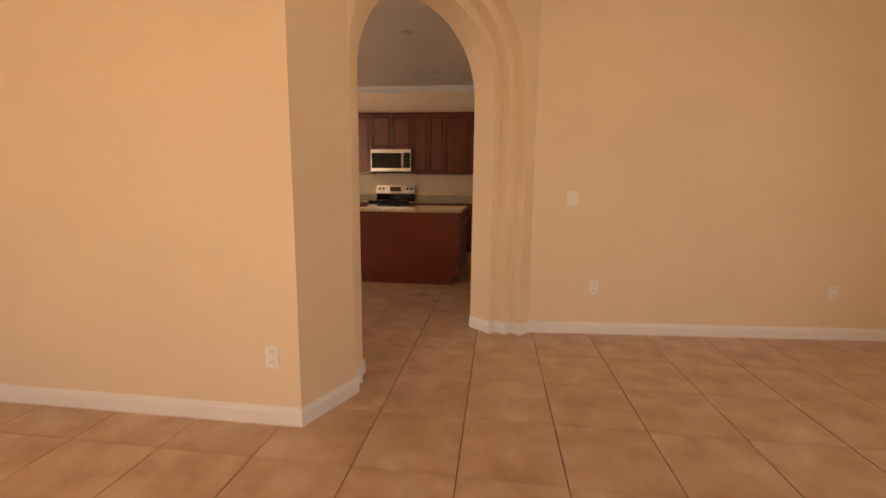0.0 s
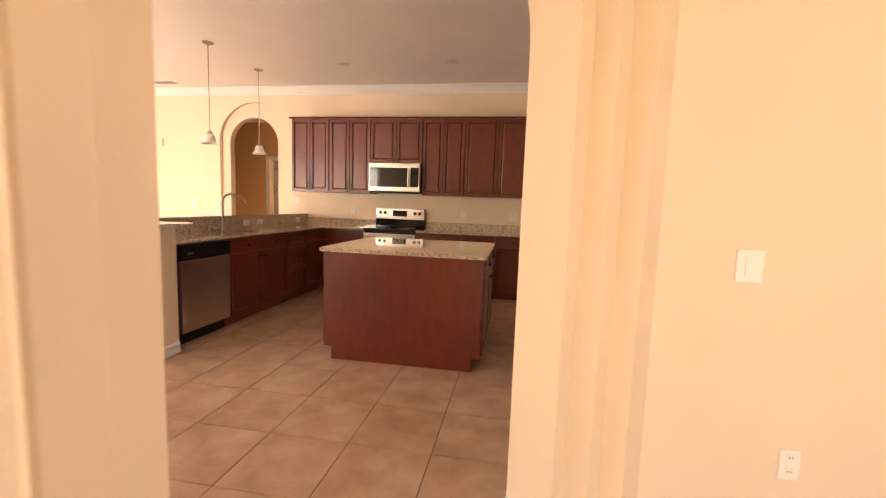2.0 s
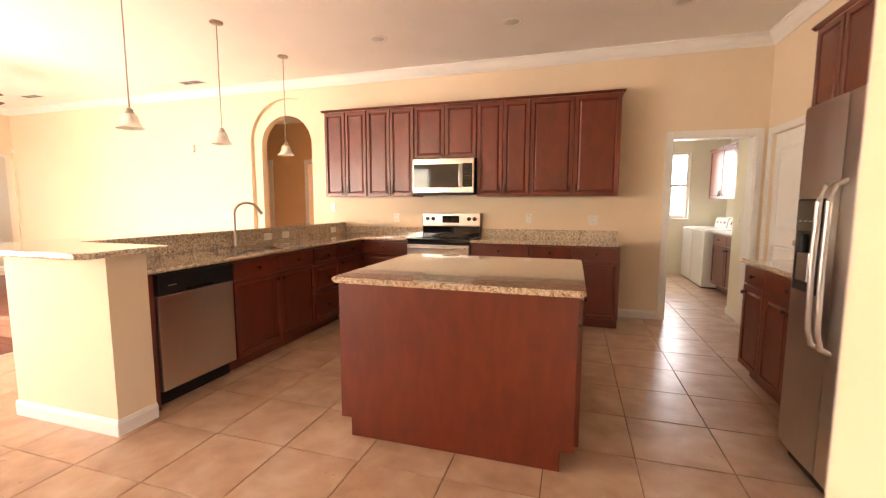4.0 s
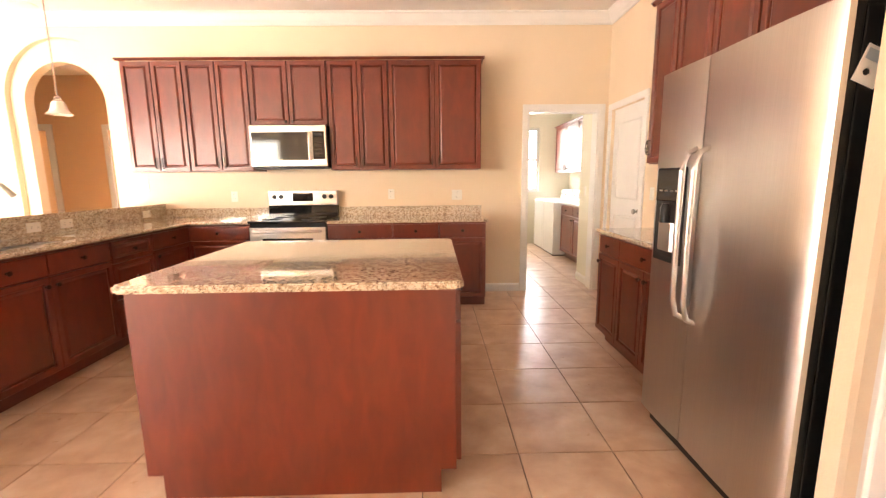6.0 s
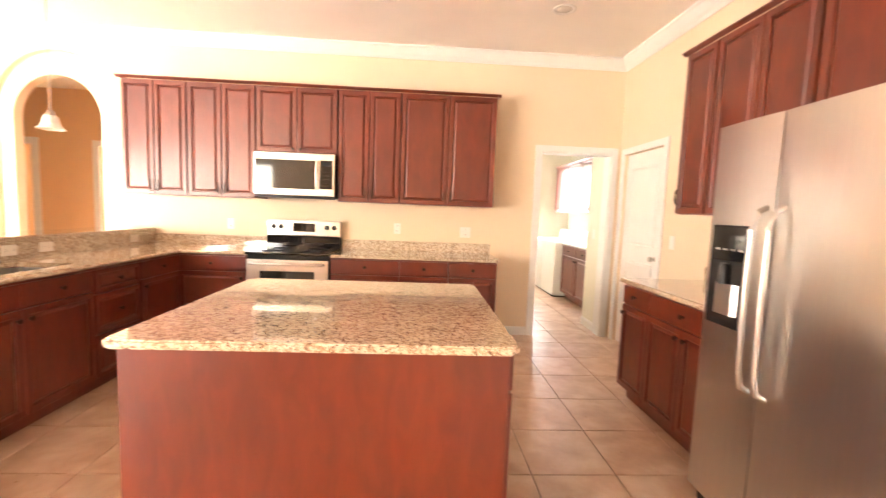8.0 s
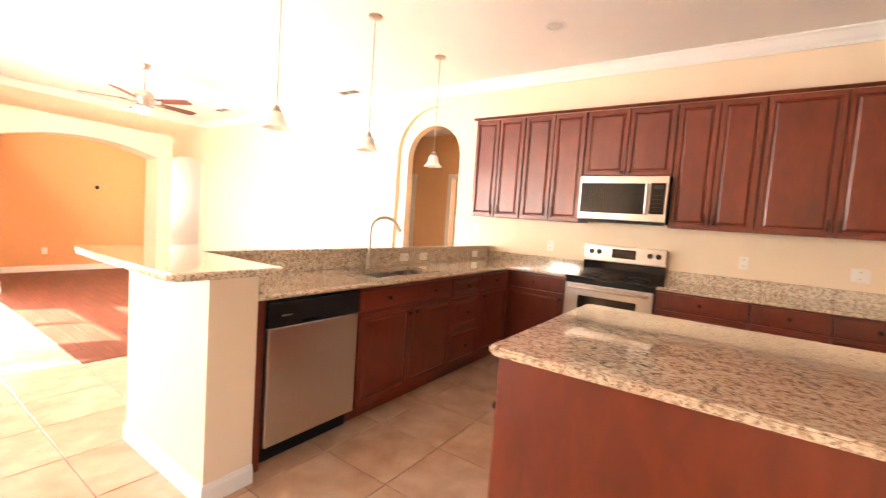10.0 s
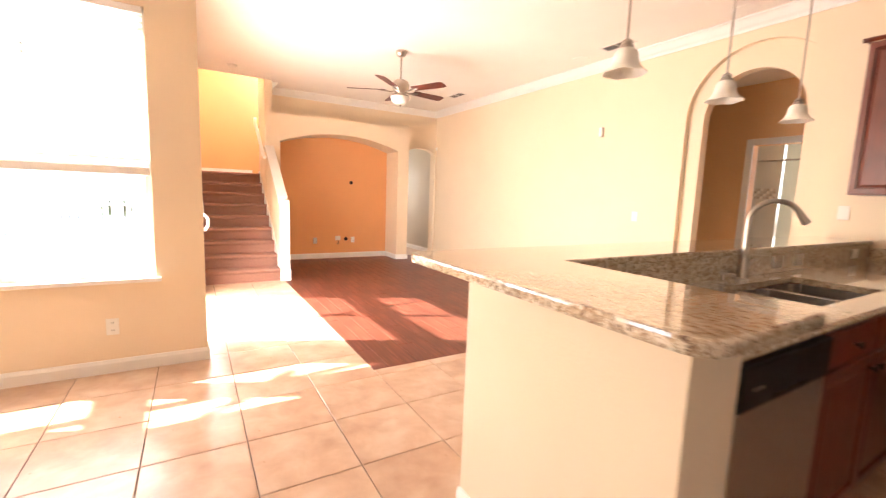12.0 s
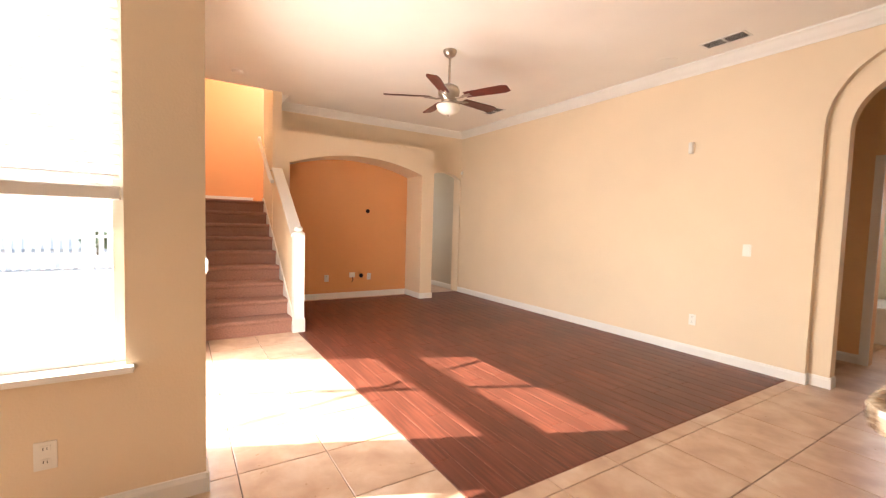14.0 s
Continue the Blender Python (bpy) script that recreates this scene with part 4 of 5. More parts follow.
# ---- doors and windows of the kitchen side ----
c = tagged(thing("door_1", "closed white panelled pantry door", "door"), kind="structure")
bm = bmesh.new()
box(bm, XR + 0.03, XR + 0.07, 8.745, 9.475, 0.008, 2.025)
part("slab", bm, TRIM, c)
for z0, z1 in ((0.22, 0.92), (1.08, 1.88)):
    b = bmesh.new()
    panel_slab(b, 0, 0.50, 0, z1 - z0, 0, 0.006, rim=0.02, groove=0.004, rise=0.004)
    bmesh.ops.transform(b, matrix=pose(XR + 0.030, 9.36, z0, 0, 0, -90), verts=b.verts)
    part("panel", b, TRIM, c)
bm = bmesh.new()
lathe(bm, [(0.024, 0), (0.024, 0.008), (0.010, 0.012), (0.010, 0.035), (0.026, 0.045), (0.026, 0.058), (0.0, 0.064)], 16)
bmesh.ops.transform(bm, matrix=pose(XR + 0.03, 8.82, 0.98, 0, -90, 0), verts=bm.verts)
part("door_knob", bm, NICKEL, c, "brushed nickel knob", smooth=True)


# white closet door on the kitchen side of the diagonal wall
def diag_box(bm, w0, w1, d0, d1, z0, z1, bev=0.0):
    b = bx(w0, w1, d0, d1, z0, z1, bev=bev)
    for v in b.verts:
        v.co = Vector(diag(*v.co))
    bmesh.ops.recalc_face_normals(b, faces=b.faces)
    me = bpy.data.meshes.new("piece")
    b.to_mesh(me)
    b.free()
    bm.from_mesh(me)
    bpy.data.meshes.remove(me)
    return bm


DF = -2.058
bm = bmesh.new()
for w0, w1, z0, z1 in ((0.66, 0.725, 0, 2.095), (1.455, 1.52, 0, 2.095), (0.725, 1.455, 2.03, 2.095)):
    diag_box(bm, w0, w1, DF - 0.018, DF, z0, z1, bev=0.005)
struct("trim_closet_door", bm, TRIM, "white painted closet door casing")
c = tagged(thing("door_3", "closed white closet door with a flush pull", "door"), kind="structure")
part("slab", diag_box(bmesh.new(), 0.728, 1.452, DF - 0.008, DF, 0.008, 2.028), TRIM, c)
bm = bmesh.new()
lathe(bm, [(0.030, 0), (0.030, 0.003), (0.026, 0.005), (0.022, 0.0025), (0.0, 0.002)], 22)
p = diag(1.39, DF - 0.008, 0.995)
bmesh.ops.transform(bm, matrix=pose(*p, 0, 0, 48.5) @ pose(0, 0, 0, -90, 0, 0), verts=bm.verts)
part("flush_pull", bm, mat("aged_brass", (0.30, 0.17, 0.07), 0.35, 1.0, var=0.1, scale=30), c, "round aged brass flush pull", smooth=True)


def outlet(name, m, label, w=0.072, h=0.115, kind="outlet"):
    c = thing(name, label, "outlet" if kind == "outlet" else "switch", group="wall plates")
    c.matrix_world = m
    part("plate", bx(-w / 2, w / 2, -0.006, 0, -h / 2, h / 2, bev=0.0025), PLASTIC, c)
    if kind == "outlet":
        for z in (-0.027, 0.027):
            sk = part("socket", bx(-0.017, 0.017, -0.0085, -0.0055, z - 0.015, z + 0.015, bev=0.001), PLASTIC, c)
            for x in (-0.006, 0.006):
                part("slot", bx(x - 0.0012, x + 0.0012, -0.0092, -0.0083, z - 0.003, z + 0.008), DARK, sk)
    else:
        part("rocker", bx(-0.017, 0.017, -0.0095, -0.0055, -0.033, 0.033, bev=0.0015), PLASTIC, c)
    return c


o1 = outlet("wall_outlet", pose(-0.993, YB - 0.0005, 1.142), "white double wall outlet")
for m in (pose(0.768, YB - 0.0005, 1.151), pose(-4.31, YB - 0.0005, 0.369), pose(-8.899, 7.058, 0.346, 0, 0, 90), pose(-8.899, 7.807, 0.352, 0, 0, 90), pose(XW + 0.0005, 4.539, 0.326, 0, 0, 90),
          pose(0.70, 3.2295, 0.353), pose(2.575, 4.858, 0.393, 0, 0, 4.7), pose(4.45, 5.013, 0.39, 0, 0, 4.7)):
    copy_thing(o1, m)
outlet("wall_outlet", pose(1.512, YB - 0.0005, 1.135), "wide white two-gang wall plate", w=0.118)
for y in (8.0, 8.288, 9.264):
    copy_thing(o1, pose(-1.7715, y, 0.98, 0, 90, 90))
s1 = outlet("light_switch", pose(2.365, 4.840, 1.11, 0, 0, 4.7), "white rocker light switch beside the arch", w=0.09, kind="switch")
s2 = outlet("light_switch", pose(-3.85, YB - 0.0005, 1.134), "white single light switch", kind="switch")
for m in (pose(-1.964, YB - 0.0005, 1.276), pose(XR - 0.0005, 8.52, 1.16, 0, 0, -90), pose(3.1195, 9.98, 1.15, 0, 0, -90), pose(-4.42, YG + 0.0005, 1.127, 0, 0, 180)):
    copy_thing(s2, m)
c = thing("wall_sensor", "small white wall sensor", "sensor")
part("housing", bx(-4.445, -4.395, YB - 0.04, YB - 0.0005, 2.12, 2.24, bev=0.012), PLASTIC, c)
c = thing("corner_sensor", "tiny white sensor beside the hallway arch", "sensor")
part("housing", bx(-8.72, -8.68, YB - 0.035, YB - 0.0005, 2.26, 2.32, bev=0.008), PLASTIC, c)

# cable holes in the niche
c = thing("cable_plate", "white cable plate with a dangling lead", "wall plate")
part("plate", bx(-8.8995, -8.885, 7.45, 7.55, 0.345, 0.43, bev=0.003), PLASTIC, c)
bm = bmesh.new()
tube(bm, [(-8.885, 7.50, 0.35), (-8.87, 7.51, 0.30), (-8.88, 7.49, 0.265)], 0.006, 7)
part("lead", bm, BLACK, c, "short black lead")
for y, z, r in ((7.765, 1.489, 0.035), (7.665, 0.37, 0.036)):
    bm = bmesh.new()
    lathe(bm, [(r, 0), (r, 0.004), (r * 0.8, 0.006), (r * 0.75, 0.002), (0, 0.002)], 18)
    bmesh.ops.transform(bm, matrix=pose(-8.8995, y, z, 0, 90, 0), verts=bm.verts)
    solid("cable_grommet", bm, DARK, "round dark cable hole in the orange wall", "grommet", smooth=True, group="cable holes")

# ---- ceiling fittings ----
def can_light(x, y, label="round recessed ceiling light, switched off"):
    c = thing("recessed_light", label, "ceiling light", (x, y, H), group="recessed lights")
    bm = bmesh.new()
    lathe(bm, [(0.066, 0.0), (0.095, -0.003), (0.095, -0.007), (0.085, -0.010), (0.066, -0.007), (0.060, -0.002)], 28)
    part("trim_ring", bm, TRIM, c, smooth=True)
    bm = bmesh.new()
    lathe(bm, [(0.0, -0.001), (0.065, -0.001), (0.065, -0.003), (0.052, -0.009), (0.02, -0.014), (0.0, -0.0145)], 24)
    part("bulb", bm, mat("lamp_glass", (0.62, 0.57, 0.50), 0.3), c, smooth=True)
    return c


l1 = can_light(-0.73, 8.55)
for x, y in ((0.68, 8.545), (2.14, 8.565), (-0.84, 6.757), (0.62, 6.733), (2.1, 6.75)):
    copy_thing(l1, pose(x, y, H))
for x, y in ((-4.56, 9.265), (-2.762, 9.341)):
    bm = bmesh.new()
    lathe(bm, [(0.0, -0.008), (0.08, -0.008), (0.10, -0.006), (0.105, 0.0)], 26, (x, y, H))
    solid("ceiling_speaker", bm, CEIL, "flat round ceiling speaker grille", "speaker", smooth=True, group="ceiling speakers")
bm = bmesh.new()
lathe(bm, [(0.0, -0.035), (0.045, -0.035), (0.06, -0.025), (0.065, 0.0)], 24, (-7.646, 5.587, H))
solid("smoke_detector", bm, PLASTIC, "round white smoke detector on the ceiling", "detector", smooth=True)


def vent(x, y, w, label):
    c = thing("ceiling_vent", label, "vent", (x, y, H), group="ceiling vents")
    bm = bmesh.new()
    box(bm, -w / 2 - 0.02, w / 2 + 0.02, -0.085, -0.065, -0.006, 0)
    box(bm, -w / 2 - 0.02, w / 2 + 0.02, 0.065, 0.085, -0.006, 0)
    for xx in (-w / 2 - 0.01, 0, w / 2 + 0.01):
        box(bm, xx - 0.01, xx + 0.01, -0.065, 0.065, -0.006, 0)
    part("frame", bm, TRIM, c)
    part("backing", bx(-w / 2, w / 2, -0.064, 0.064, -0.0015, -0.0005), DARK, c)
    for i in range(7):
        b = bx(-w / 2, w / 2, -0.006, 0.006, -0.0005, 0.0005)
        bmesh.ops.transform(b, matrix=pose(0, -0.052 + i * 0.0173, -0.0055, 35, 0, 0), verts=b.verts)
        part("slat", b, mat("grey_slat", (0.55, 0.5, 0.45), 0.5) if i == 0 else bpy.data.materials["grey_slat"], c)
    return c


v1 = vent(-3.99, 9.22, 0.34, "white ceiling vent with dark slats")
copy_thing(v1, pose(-7.15, 9.08, H, 0, 0, 0))

# ---- pendants ----
c = thing("pendant_lamp", "bell-shaped alabaster glass pendant on a nickel rod", "pendant lamp", (-2.04, 6.83, H), 0, "pendants over the bar")
bm = bmesh.new()
lathe(bm, [(0.06, 0.0), (0.06, -0.012), (0.045, -0.022), (0.012, -0.028), (0.0, -0.028)], 22)
part("canopy", bm, NICKEL, c, smooth=True)
bm = bmesh.new()
tube(bm, [(0, 0, -0.02), (0, 0, -1.0)], 0.0055, 8)
part("rod", bm, NICKEL, c, smooth=True)
bm = bmesh.new()
lathe(bm, [(0.009, -0.988), (0.020, -0.996), (0.027, -1.006), (0.023, -1.014), (0.031, -1.022), (0.034, -1.036), (0.0, -1.036)], 18)
part("socket_cap", bm, NICKEL, c, smooth=True)
bm = bmesh.new()
prof = [(0.030, -1.032), (0.043, -1.038), (0.052, -1.055), (0.056, -1.078), (0.060, -1.098), (0.070, -1.118), (0.085, -1.134), (0.099, -1.145), (0.096, -1.147), (0.081, -1.136), (0.066, -1.120), (0.056, -1.099), (0.052, -1.078), (0.048, -1.056), (0.040, -1.042), (0.027, -1.036)]
lathe(bm, prof + [prof[0]], 48)
for v in bm.verts:
    r = math.hypot(v.co.x, v.co.y)
    if r > 0.066:
        k = (r - 0.066) / 0.033
        v.co.z += 0.0025 * k * math.cos(6 * math.atan2(v.co.y, v.co.x))
part("shade", bm, FROST, c, "alabaster glass bell shade", smooth=True)
bm = bmesh.new()
lathe(bm, [(0.012, -1.036), (0.014, -1.05), (0.026, -1.072), (0.028, -1.092), (0.018, -1.112), (0.0, -1.118)], 14)
part("bulb", bm, PLASTIC, c, smooth=True)
for y in (7.73, 8.70):
    copy_thing(c, pose(-2.035, y, H))

# ---- ceiling fan ----
FX, FY = -5.665, 7.32
c = thing("ceiling_fan", "brushed nickel ceiling fan with five dark wooden blades", "ceiling fan", (FX, FY, H))
bm = bmesh.new()
lathe(bm, [(0.068, 0.0), (0.068, -0.02), (0.055, -0.05), (0.03, -0.07), (0.0, -0.07)], 24)
part("canopy", bm, NICKEL, c, smooth=True)
bm = bmesh.new()
tube(bm, [(0, 0, -0.06), (0, 0, -0.37)], 0.012, 10)
part("downrod", bm, NICKEL, c, smooth=True)
bm = bmesh.new()
lathe(bm, [(0.02, -0.330), (0.05, -0.340), (0.095, -0.365), (0.11, -0.400), (0.105, -0.450), (0.08, -0.480), (0.075, -0.505), (0.0, -0.505)], 30)
part("motor", bm, NICKEL, c, "brushed nickel motor housing", smooth=True)
for k in range(5):
    a = 26 + 72 * k
    bm = bmesh.new()
    outline = [(0.19, -0.052), (0.60, -0.068), (0.655, -0.050), (0.655, 0.050), (0.60, 0.068), (0.19, 0.052)]
    prism(bm, outline, -0.003, 0.003)
    bmesh.ops.transform(bm, matrix=pose(0, 0, -0.465, 0, 0, a) @ pose(0, 0, 0, -12, 0, 0), verts=bm.verts)
    bl = part("blade", bm, BLADE, c, "dark red-brown wooden blade")
    bm = bmesh.new()
    tube(bm, [(0.07, 0, -0.012), (0.13, 0, -0.02), (0.20, 0.018, -0.006), (0.25, 0.02, -0.004)], 0.008, 7)
    tube(bm, [(0.13, 0, -0.02), (0.20, -0.018, -0.006), (0.25, -0.02, -0.004)], 0.008, 7)
    bmesh.ops.transform(bm, matrix=pose(0, 0, -0.465, 0, 0, a), verts=bm.verts)
    part("blade_iron", bm, NICKEL, bl, smooth=True)
bm = bmesh.new()
lathe(bm, [(0.06, -0.505), (0.06, -0.530), (0.115, -0.535), (0.118, -0.550), (0.0, -0.550)], 26)
part("light_fitter", bm, NICKEL, c, smooth=True)
bm = bmesh.new()
lathe(bm, [(0.125, -0.550), (0.122, -0.570), (0.10, -0.605), (0.06, -0.630), (0.02, -0.640), (0.0, -0.640)], 28)
part("light_bowl", bm, FROST, c, "alabaster glass light bowl", smooth=True)
bm = bmesh.new()
lathe(bm, [(0.012, -0.635), (0.012, -0.650), (0.006, -0.662), (0.0, -0.664)], 12)
part("finial", bm, NICKEL, c, smooth=True)

# ---- media niche ----
bm = bmesh.new()
Y0, Y1, N0, N1 = 6.222, 8.75, 6.34, 8.52
XN0, XN1 = -8.335, -8.90
prof, seg = [], 24
for i in range(seg + 1):
    t = i / seg
    yy = N0 + (N1 - N0) * t
    prof.append((yy, 2.12 + 0.20 * (1 - (2 * t - 1) ** 2)))
prof = [(N0, 0.0)] + prof + [(N1, 0.0)]
outer = [(Y0, 0.0)] + [(p[0], 2.58) for p in prof[1:-1]] + [(Y1, 0.0)]
outer[1], outer[-2] = (Y0, 2.58), (Y1, 2.58)
fi = [bm.verts.new((XN0, y, z)) for y, z in prof]
fo = [bm.verts.new((XN0, y, z)) for y, z in outer]
bi = [bm.verts.new((XN1, y, z)) for y, z in prof]
bo = [bm.verts.new((XN1, y, z)) for y, z in outer]
for i in range(len(prof) - 1):
    bm.faces.new((fi[i], fi[i + 1], fo[i + 1], fo[i]))
    bm.faces.new((bi[i], bo[i], bo[i + 1], bi[i + 1]))
    bm.faces.new((fi[i], bi[i], bi[i + 1], fi[i + 1]))
    bm.faces.new((fo[i], fo[i + 1], bo[i + 1], bo[i]))
bmesh.ops.recalc_face_normals(bm, faces=bm.faces)
struct("wall_niche", bm, PAINT, "peach plaster media niche with a low arch and ledge")
struct("wall_niche_back", bx(-8.96, -8.9005, 6.225, 8.75, 0, 2.575), ORANGE, "orange accent wall at the back of the niche")
bm = bmesh.new()
run_profile(bm, BP, (XN0, 8.508), (XN0, 8.762), (1, 0), 0)
run_profile(bm, BP, (-8.90, 8.52), (XN0 + 0.012, 8.52), (0, -1), 0)
run_profile(bm, BP, (-8.75, 8.75), (XN0 + 0.012, 8.75), (0, 1), 0)
struct("baseboard_niche", bm, TRIM, "white baseboard round the niche pier")

# ---- stairs ----
st = tagged(thing("stairs", "brown carpeted stairs rising to a landing", "stairs"), kind="structure")
RISE, RUN, X0 = 0.175, 0.25, -6.98
for i in range(9):
    xa = X0 - RUN * i
    bm = bmesh.new()
    z1 = RISE * (i + 1)
    depth = RUN if i < 8 else 1.15
    pr = [(xa, z1 - RISE), (xa - 0.004, z1 - 0.055), (xa + 0.018, z1 - 0.045), (xa + 0.026, z1 - 0.022), (xa + 0.018, z1 - 0.004), (xa, z1), (xa - depth - 0.002, z1), (xa - depth - 0.002, z1 - RISE)]
    y0, y1 = YG, 6.105 if i < 8 else 7.5
    a = [bm.verts.new((x, y0, z)) for x, z in pr]
    b = [bm.verts.new((x, y1, z)) for x, z in pr]
    for k in range(len(pr)):
        bm.faces.new((a[k], a[(k + 1) % len(pr)], b[(k + 1) % len(pr)], b[k]))
    bm.faces.new(a[::-1])
    bm.faces.new(b)
    bmesh.ops.recalc_face_normals(bm, faces=bm.faces)
    part("step", bm, CARPET, st)
struct("baseboard_landing", bx(-10.15, -10.135, YG, 6.1, 1.576, 1.67, bev=0.002), TRIM, "white baseboard on the stair landing")
# sloped plaster wall along the stairs
bm = bmesh.new()
pr = [(-7.05, 0), (-7.05, 1.10), (-8.31, 2.0), (-8.31, 0)]
a = [bm.verts.new((x, 6.107, z)) for x, z in pr]
b = [bm.verts.new((x, 6.215, z)) for x, z in pr]
for k in range(4):
    bm.faces.new((a[k], a[(k + 1) % 4], b[(k + 1) % 4], b[k]))
bm.faces.new(a[::-1])
bm.faces.new(b)
bmesh.ops.recalc_face_normals(bm, faces=bm.faces)
struct("wall_stair_knee", bm, PAINT, "sloping peach plaster wall beside the stairs")
bm = bmesh.new()
prism(bm, [(-6.95, 0.0), (-6.95, 0.20), (-8.98, 1.62), (-9.1, 1.62), (-9.1, 1.30)], 0.0, 0.014)
bmesh.ops.transform(bm, matrix=pose(0, 6.1065, 0, 90, 0, 0), verts=bm.verts)
struct("trim_stair_skirt", bm, TRIM, "white skirt board beside the carpeted steps")
c = thing("newel_post", "white square newel post at the foot of the stairs", "newel post")
part("post", bx(-7.05, -6.93, 6.10, 6.22, 0, 1.13, bev=0.006), TRIM, c)
part("base_block", bx(-7.06, -6.92, 6.09, 6.23, 0, 0.16, bev=0.006), TRIM, c)
bm = bmesh.new()
lathe(bm, [(0.065, 1.13), (0.07, 1.145), (0.05, 1.16), (0.035, 1.17), (0.045, 1.19), (0.045, 1.21), (0.02, 1.232), (0.0, 1.235)], 18, (-6.99, 6.16, 0))
part("cap", bm, TRIM, c, smooth=True)
c = thing("stair_cap", "white sloping cap on the stair wall", "cap")
bm2 = bx(0, math.hypot(1.26, 0.9), -0.07, 0.07, 0, 0.03, bev=0.006)
bmesh.ops.transform(bm2, matrix=pose(-7.05, 6.16, 1.10, 0, 0, 180) @ pose(0, 0, 0, 0, -math.degrees(math.atan2(0.9, 1.26)), 0), verts=bm2.verts)
part("cap_board", bm2, TRIM, c)
c = thing("handrail", "white painted stair handrail on brackets", "handrail")
bm = bmesh.new()
tube(bm, [(-8.02, 6.05, 1.80), (-8.08, 6.035, 1.85), (-9.05, 6.035, 2.52), (-9.12, 6.05, 2.55)], 0.026, 10)
part("rail", bm, TRIM, c, smooth=True)
for x, z in ((-8.35, 2.03), (-8.95, 2.44)):
    bm = bmesh.new()
    tube(bm, [(x, 6.10, z - 0.05), (x, 6.06, z - 0.05), (x, 6.035, z - 0.015)], 0.007, 7)
    part("bracket", bm, NICKEL, c)

# ---- nook windows ----
def window(name, y0, y1, z0, z1, blind=None):
    c = tagged(thing(name, "white double-hung window with a raised blind", "window"), kind="structure")
    xo, xi = XW - 0.11, XW - 0.06
    bm = bmesh.new()
    f = 0.045
    box(bm, xo, xi, y0, y0 + f, z0, z1, bev=0.004)
    box(bm, xo, xi, y1 - f, y1, z0, z1, bev=0.004)
    box(bm, xo, xi, y0 + f, y1 - f, z0, z0 + f, bev=0.004)
    box(bm, xo, xi, y0 + f, y1 - f, z1 - f, z1, bev=0.004)
    zm = (z0 + z1) / 2 - 0.145
    box(bm, xo, xi, y0 + f, y1 - f, zm - 0.025, zm + 0.025, bev=0.004)
    part("window_frame", bm, TRIM, c)
    for a, b in ((z0 + f, zm - 0.025), (zm + 0.025, z1 - f)):
        g = part("pane", bx(XW - 0.088, XW - 0.082, y0 + f, y1 - f, a, b), GLASS, c)
        g.visible_shadow = False
    part("window_sill", bx(XW - 0.06, XW + 0.045, y0 - 0.03, y1 + 0.03, z0 - 0.022, z0 + 0.006, bev=0.004), TRIM, c)
    if blind:
        bl = thing("venetian_blind", "white slatted blind pulled halfway down", "blind", group="blinds")
        n = int((z1 - 0.05 - blind) / 0.042)
        part("head_rail", bx(XW - 0.055, XW - 0.005, y0 + 0.01, y1 - 0.01, z1 - 0.045, z1 - 0.001, bev=0.004), TRIM, bl)
        part("bottom_rail", bx(XW - 0.055, XW - 0.008, y0 + 0.012, y1 - 0.012, blind, blind + 0.055, bev=0.006), TRIM, bl)
        sm = None
        for i in range(n):
            z = z1 - 0.07 - i * 0.042
            if z < blind + 0.07:
                break
            if sm is None:
                b = bx(-0.024, 0.024, 0, y1 - y0 - 0.03, -0.0014, 0.0014)
                sm = mesh_of("slat", b, TRIM)
            o = new("slat", sm)
            o.parent = bl
            o.matrix_local = pose(XW - 0.031, y0 + 0.015, z, 0, -18, 0)
        for y in (y0 + 0.15, y1 - 0.15):
            bm = bmesh.new()
            tube(bm, [(XW - 0.031, y, z1 - 0.04), (XW - 0.031, y, blind + 0.05)], 0.0012, 5)
            part("cord", bm, TRIM, bl)
    return c


window("window_1", 3.72, 4.80, 0.65, 2.45, blind=1.36)
window("window_2", 2.35, 3.50, 0.65, 2.45, blind=1.78)

# ---- glass door to the patio ----
c = tagged(thing("door_2", "white sliding glass patio door", "door"), kind="structure")
for xa, xb, yy in ((-6.40, -5.492, YG - 0.10), (-5.525, -4.62, YG - 0.06)):
    bm = bmesh.new()
    f = 0.033
    box(bm, xa, xa + f, yy - 0.02, yy + 0.02, 0, 2.03)
    box(bm, xb - f, xb, yy - 0.02, yy + 0.02, 0, 2.03)
    box(bm, xa + f, xb - f, yy - 0.02, yy + 0.02, 0, 0.05)
    box(bm, xa + f, xb - f, yy - 0.02, yy + 0.02, 1.98, 2.03)
    part("door_frame", bm, TRIM, c)
    part("pane", bx(xa + f, xb - f, yy - 0.003, yy + 0.003, 0.05, 1.98), GLASS, c)

bm = bmesh.new()
tube(bm, [(-5.51, 5.058, 1.03), (-5.51, 5.14, 1.02), (-5.51, 5.165, 0.98), (-5.51, 5.165, 0.91), (-5.51, 5.14, 0.87), (-5.51, 5.058, 0.86)], 0.014, 8)
part("door_pull", bm, TRIM, c, "white looped door pull", smooth=True)

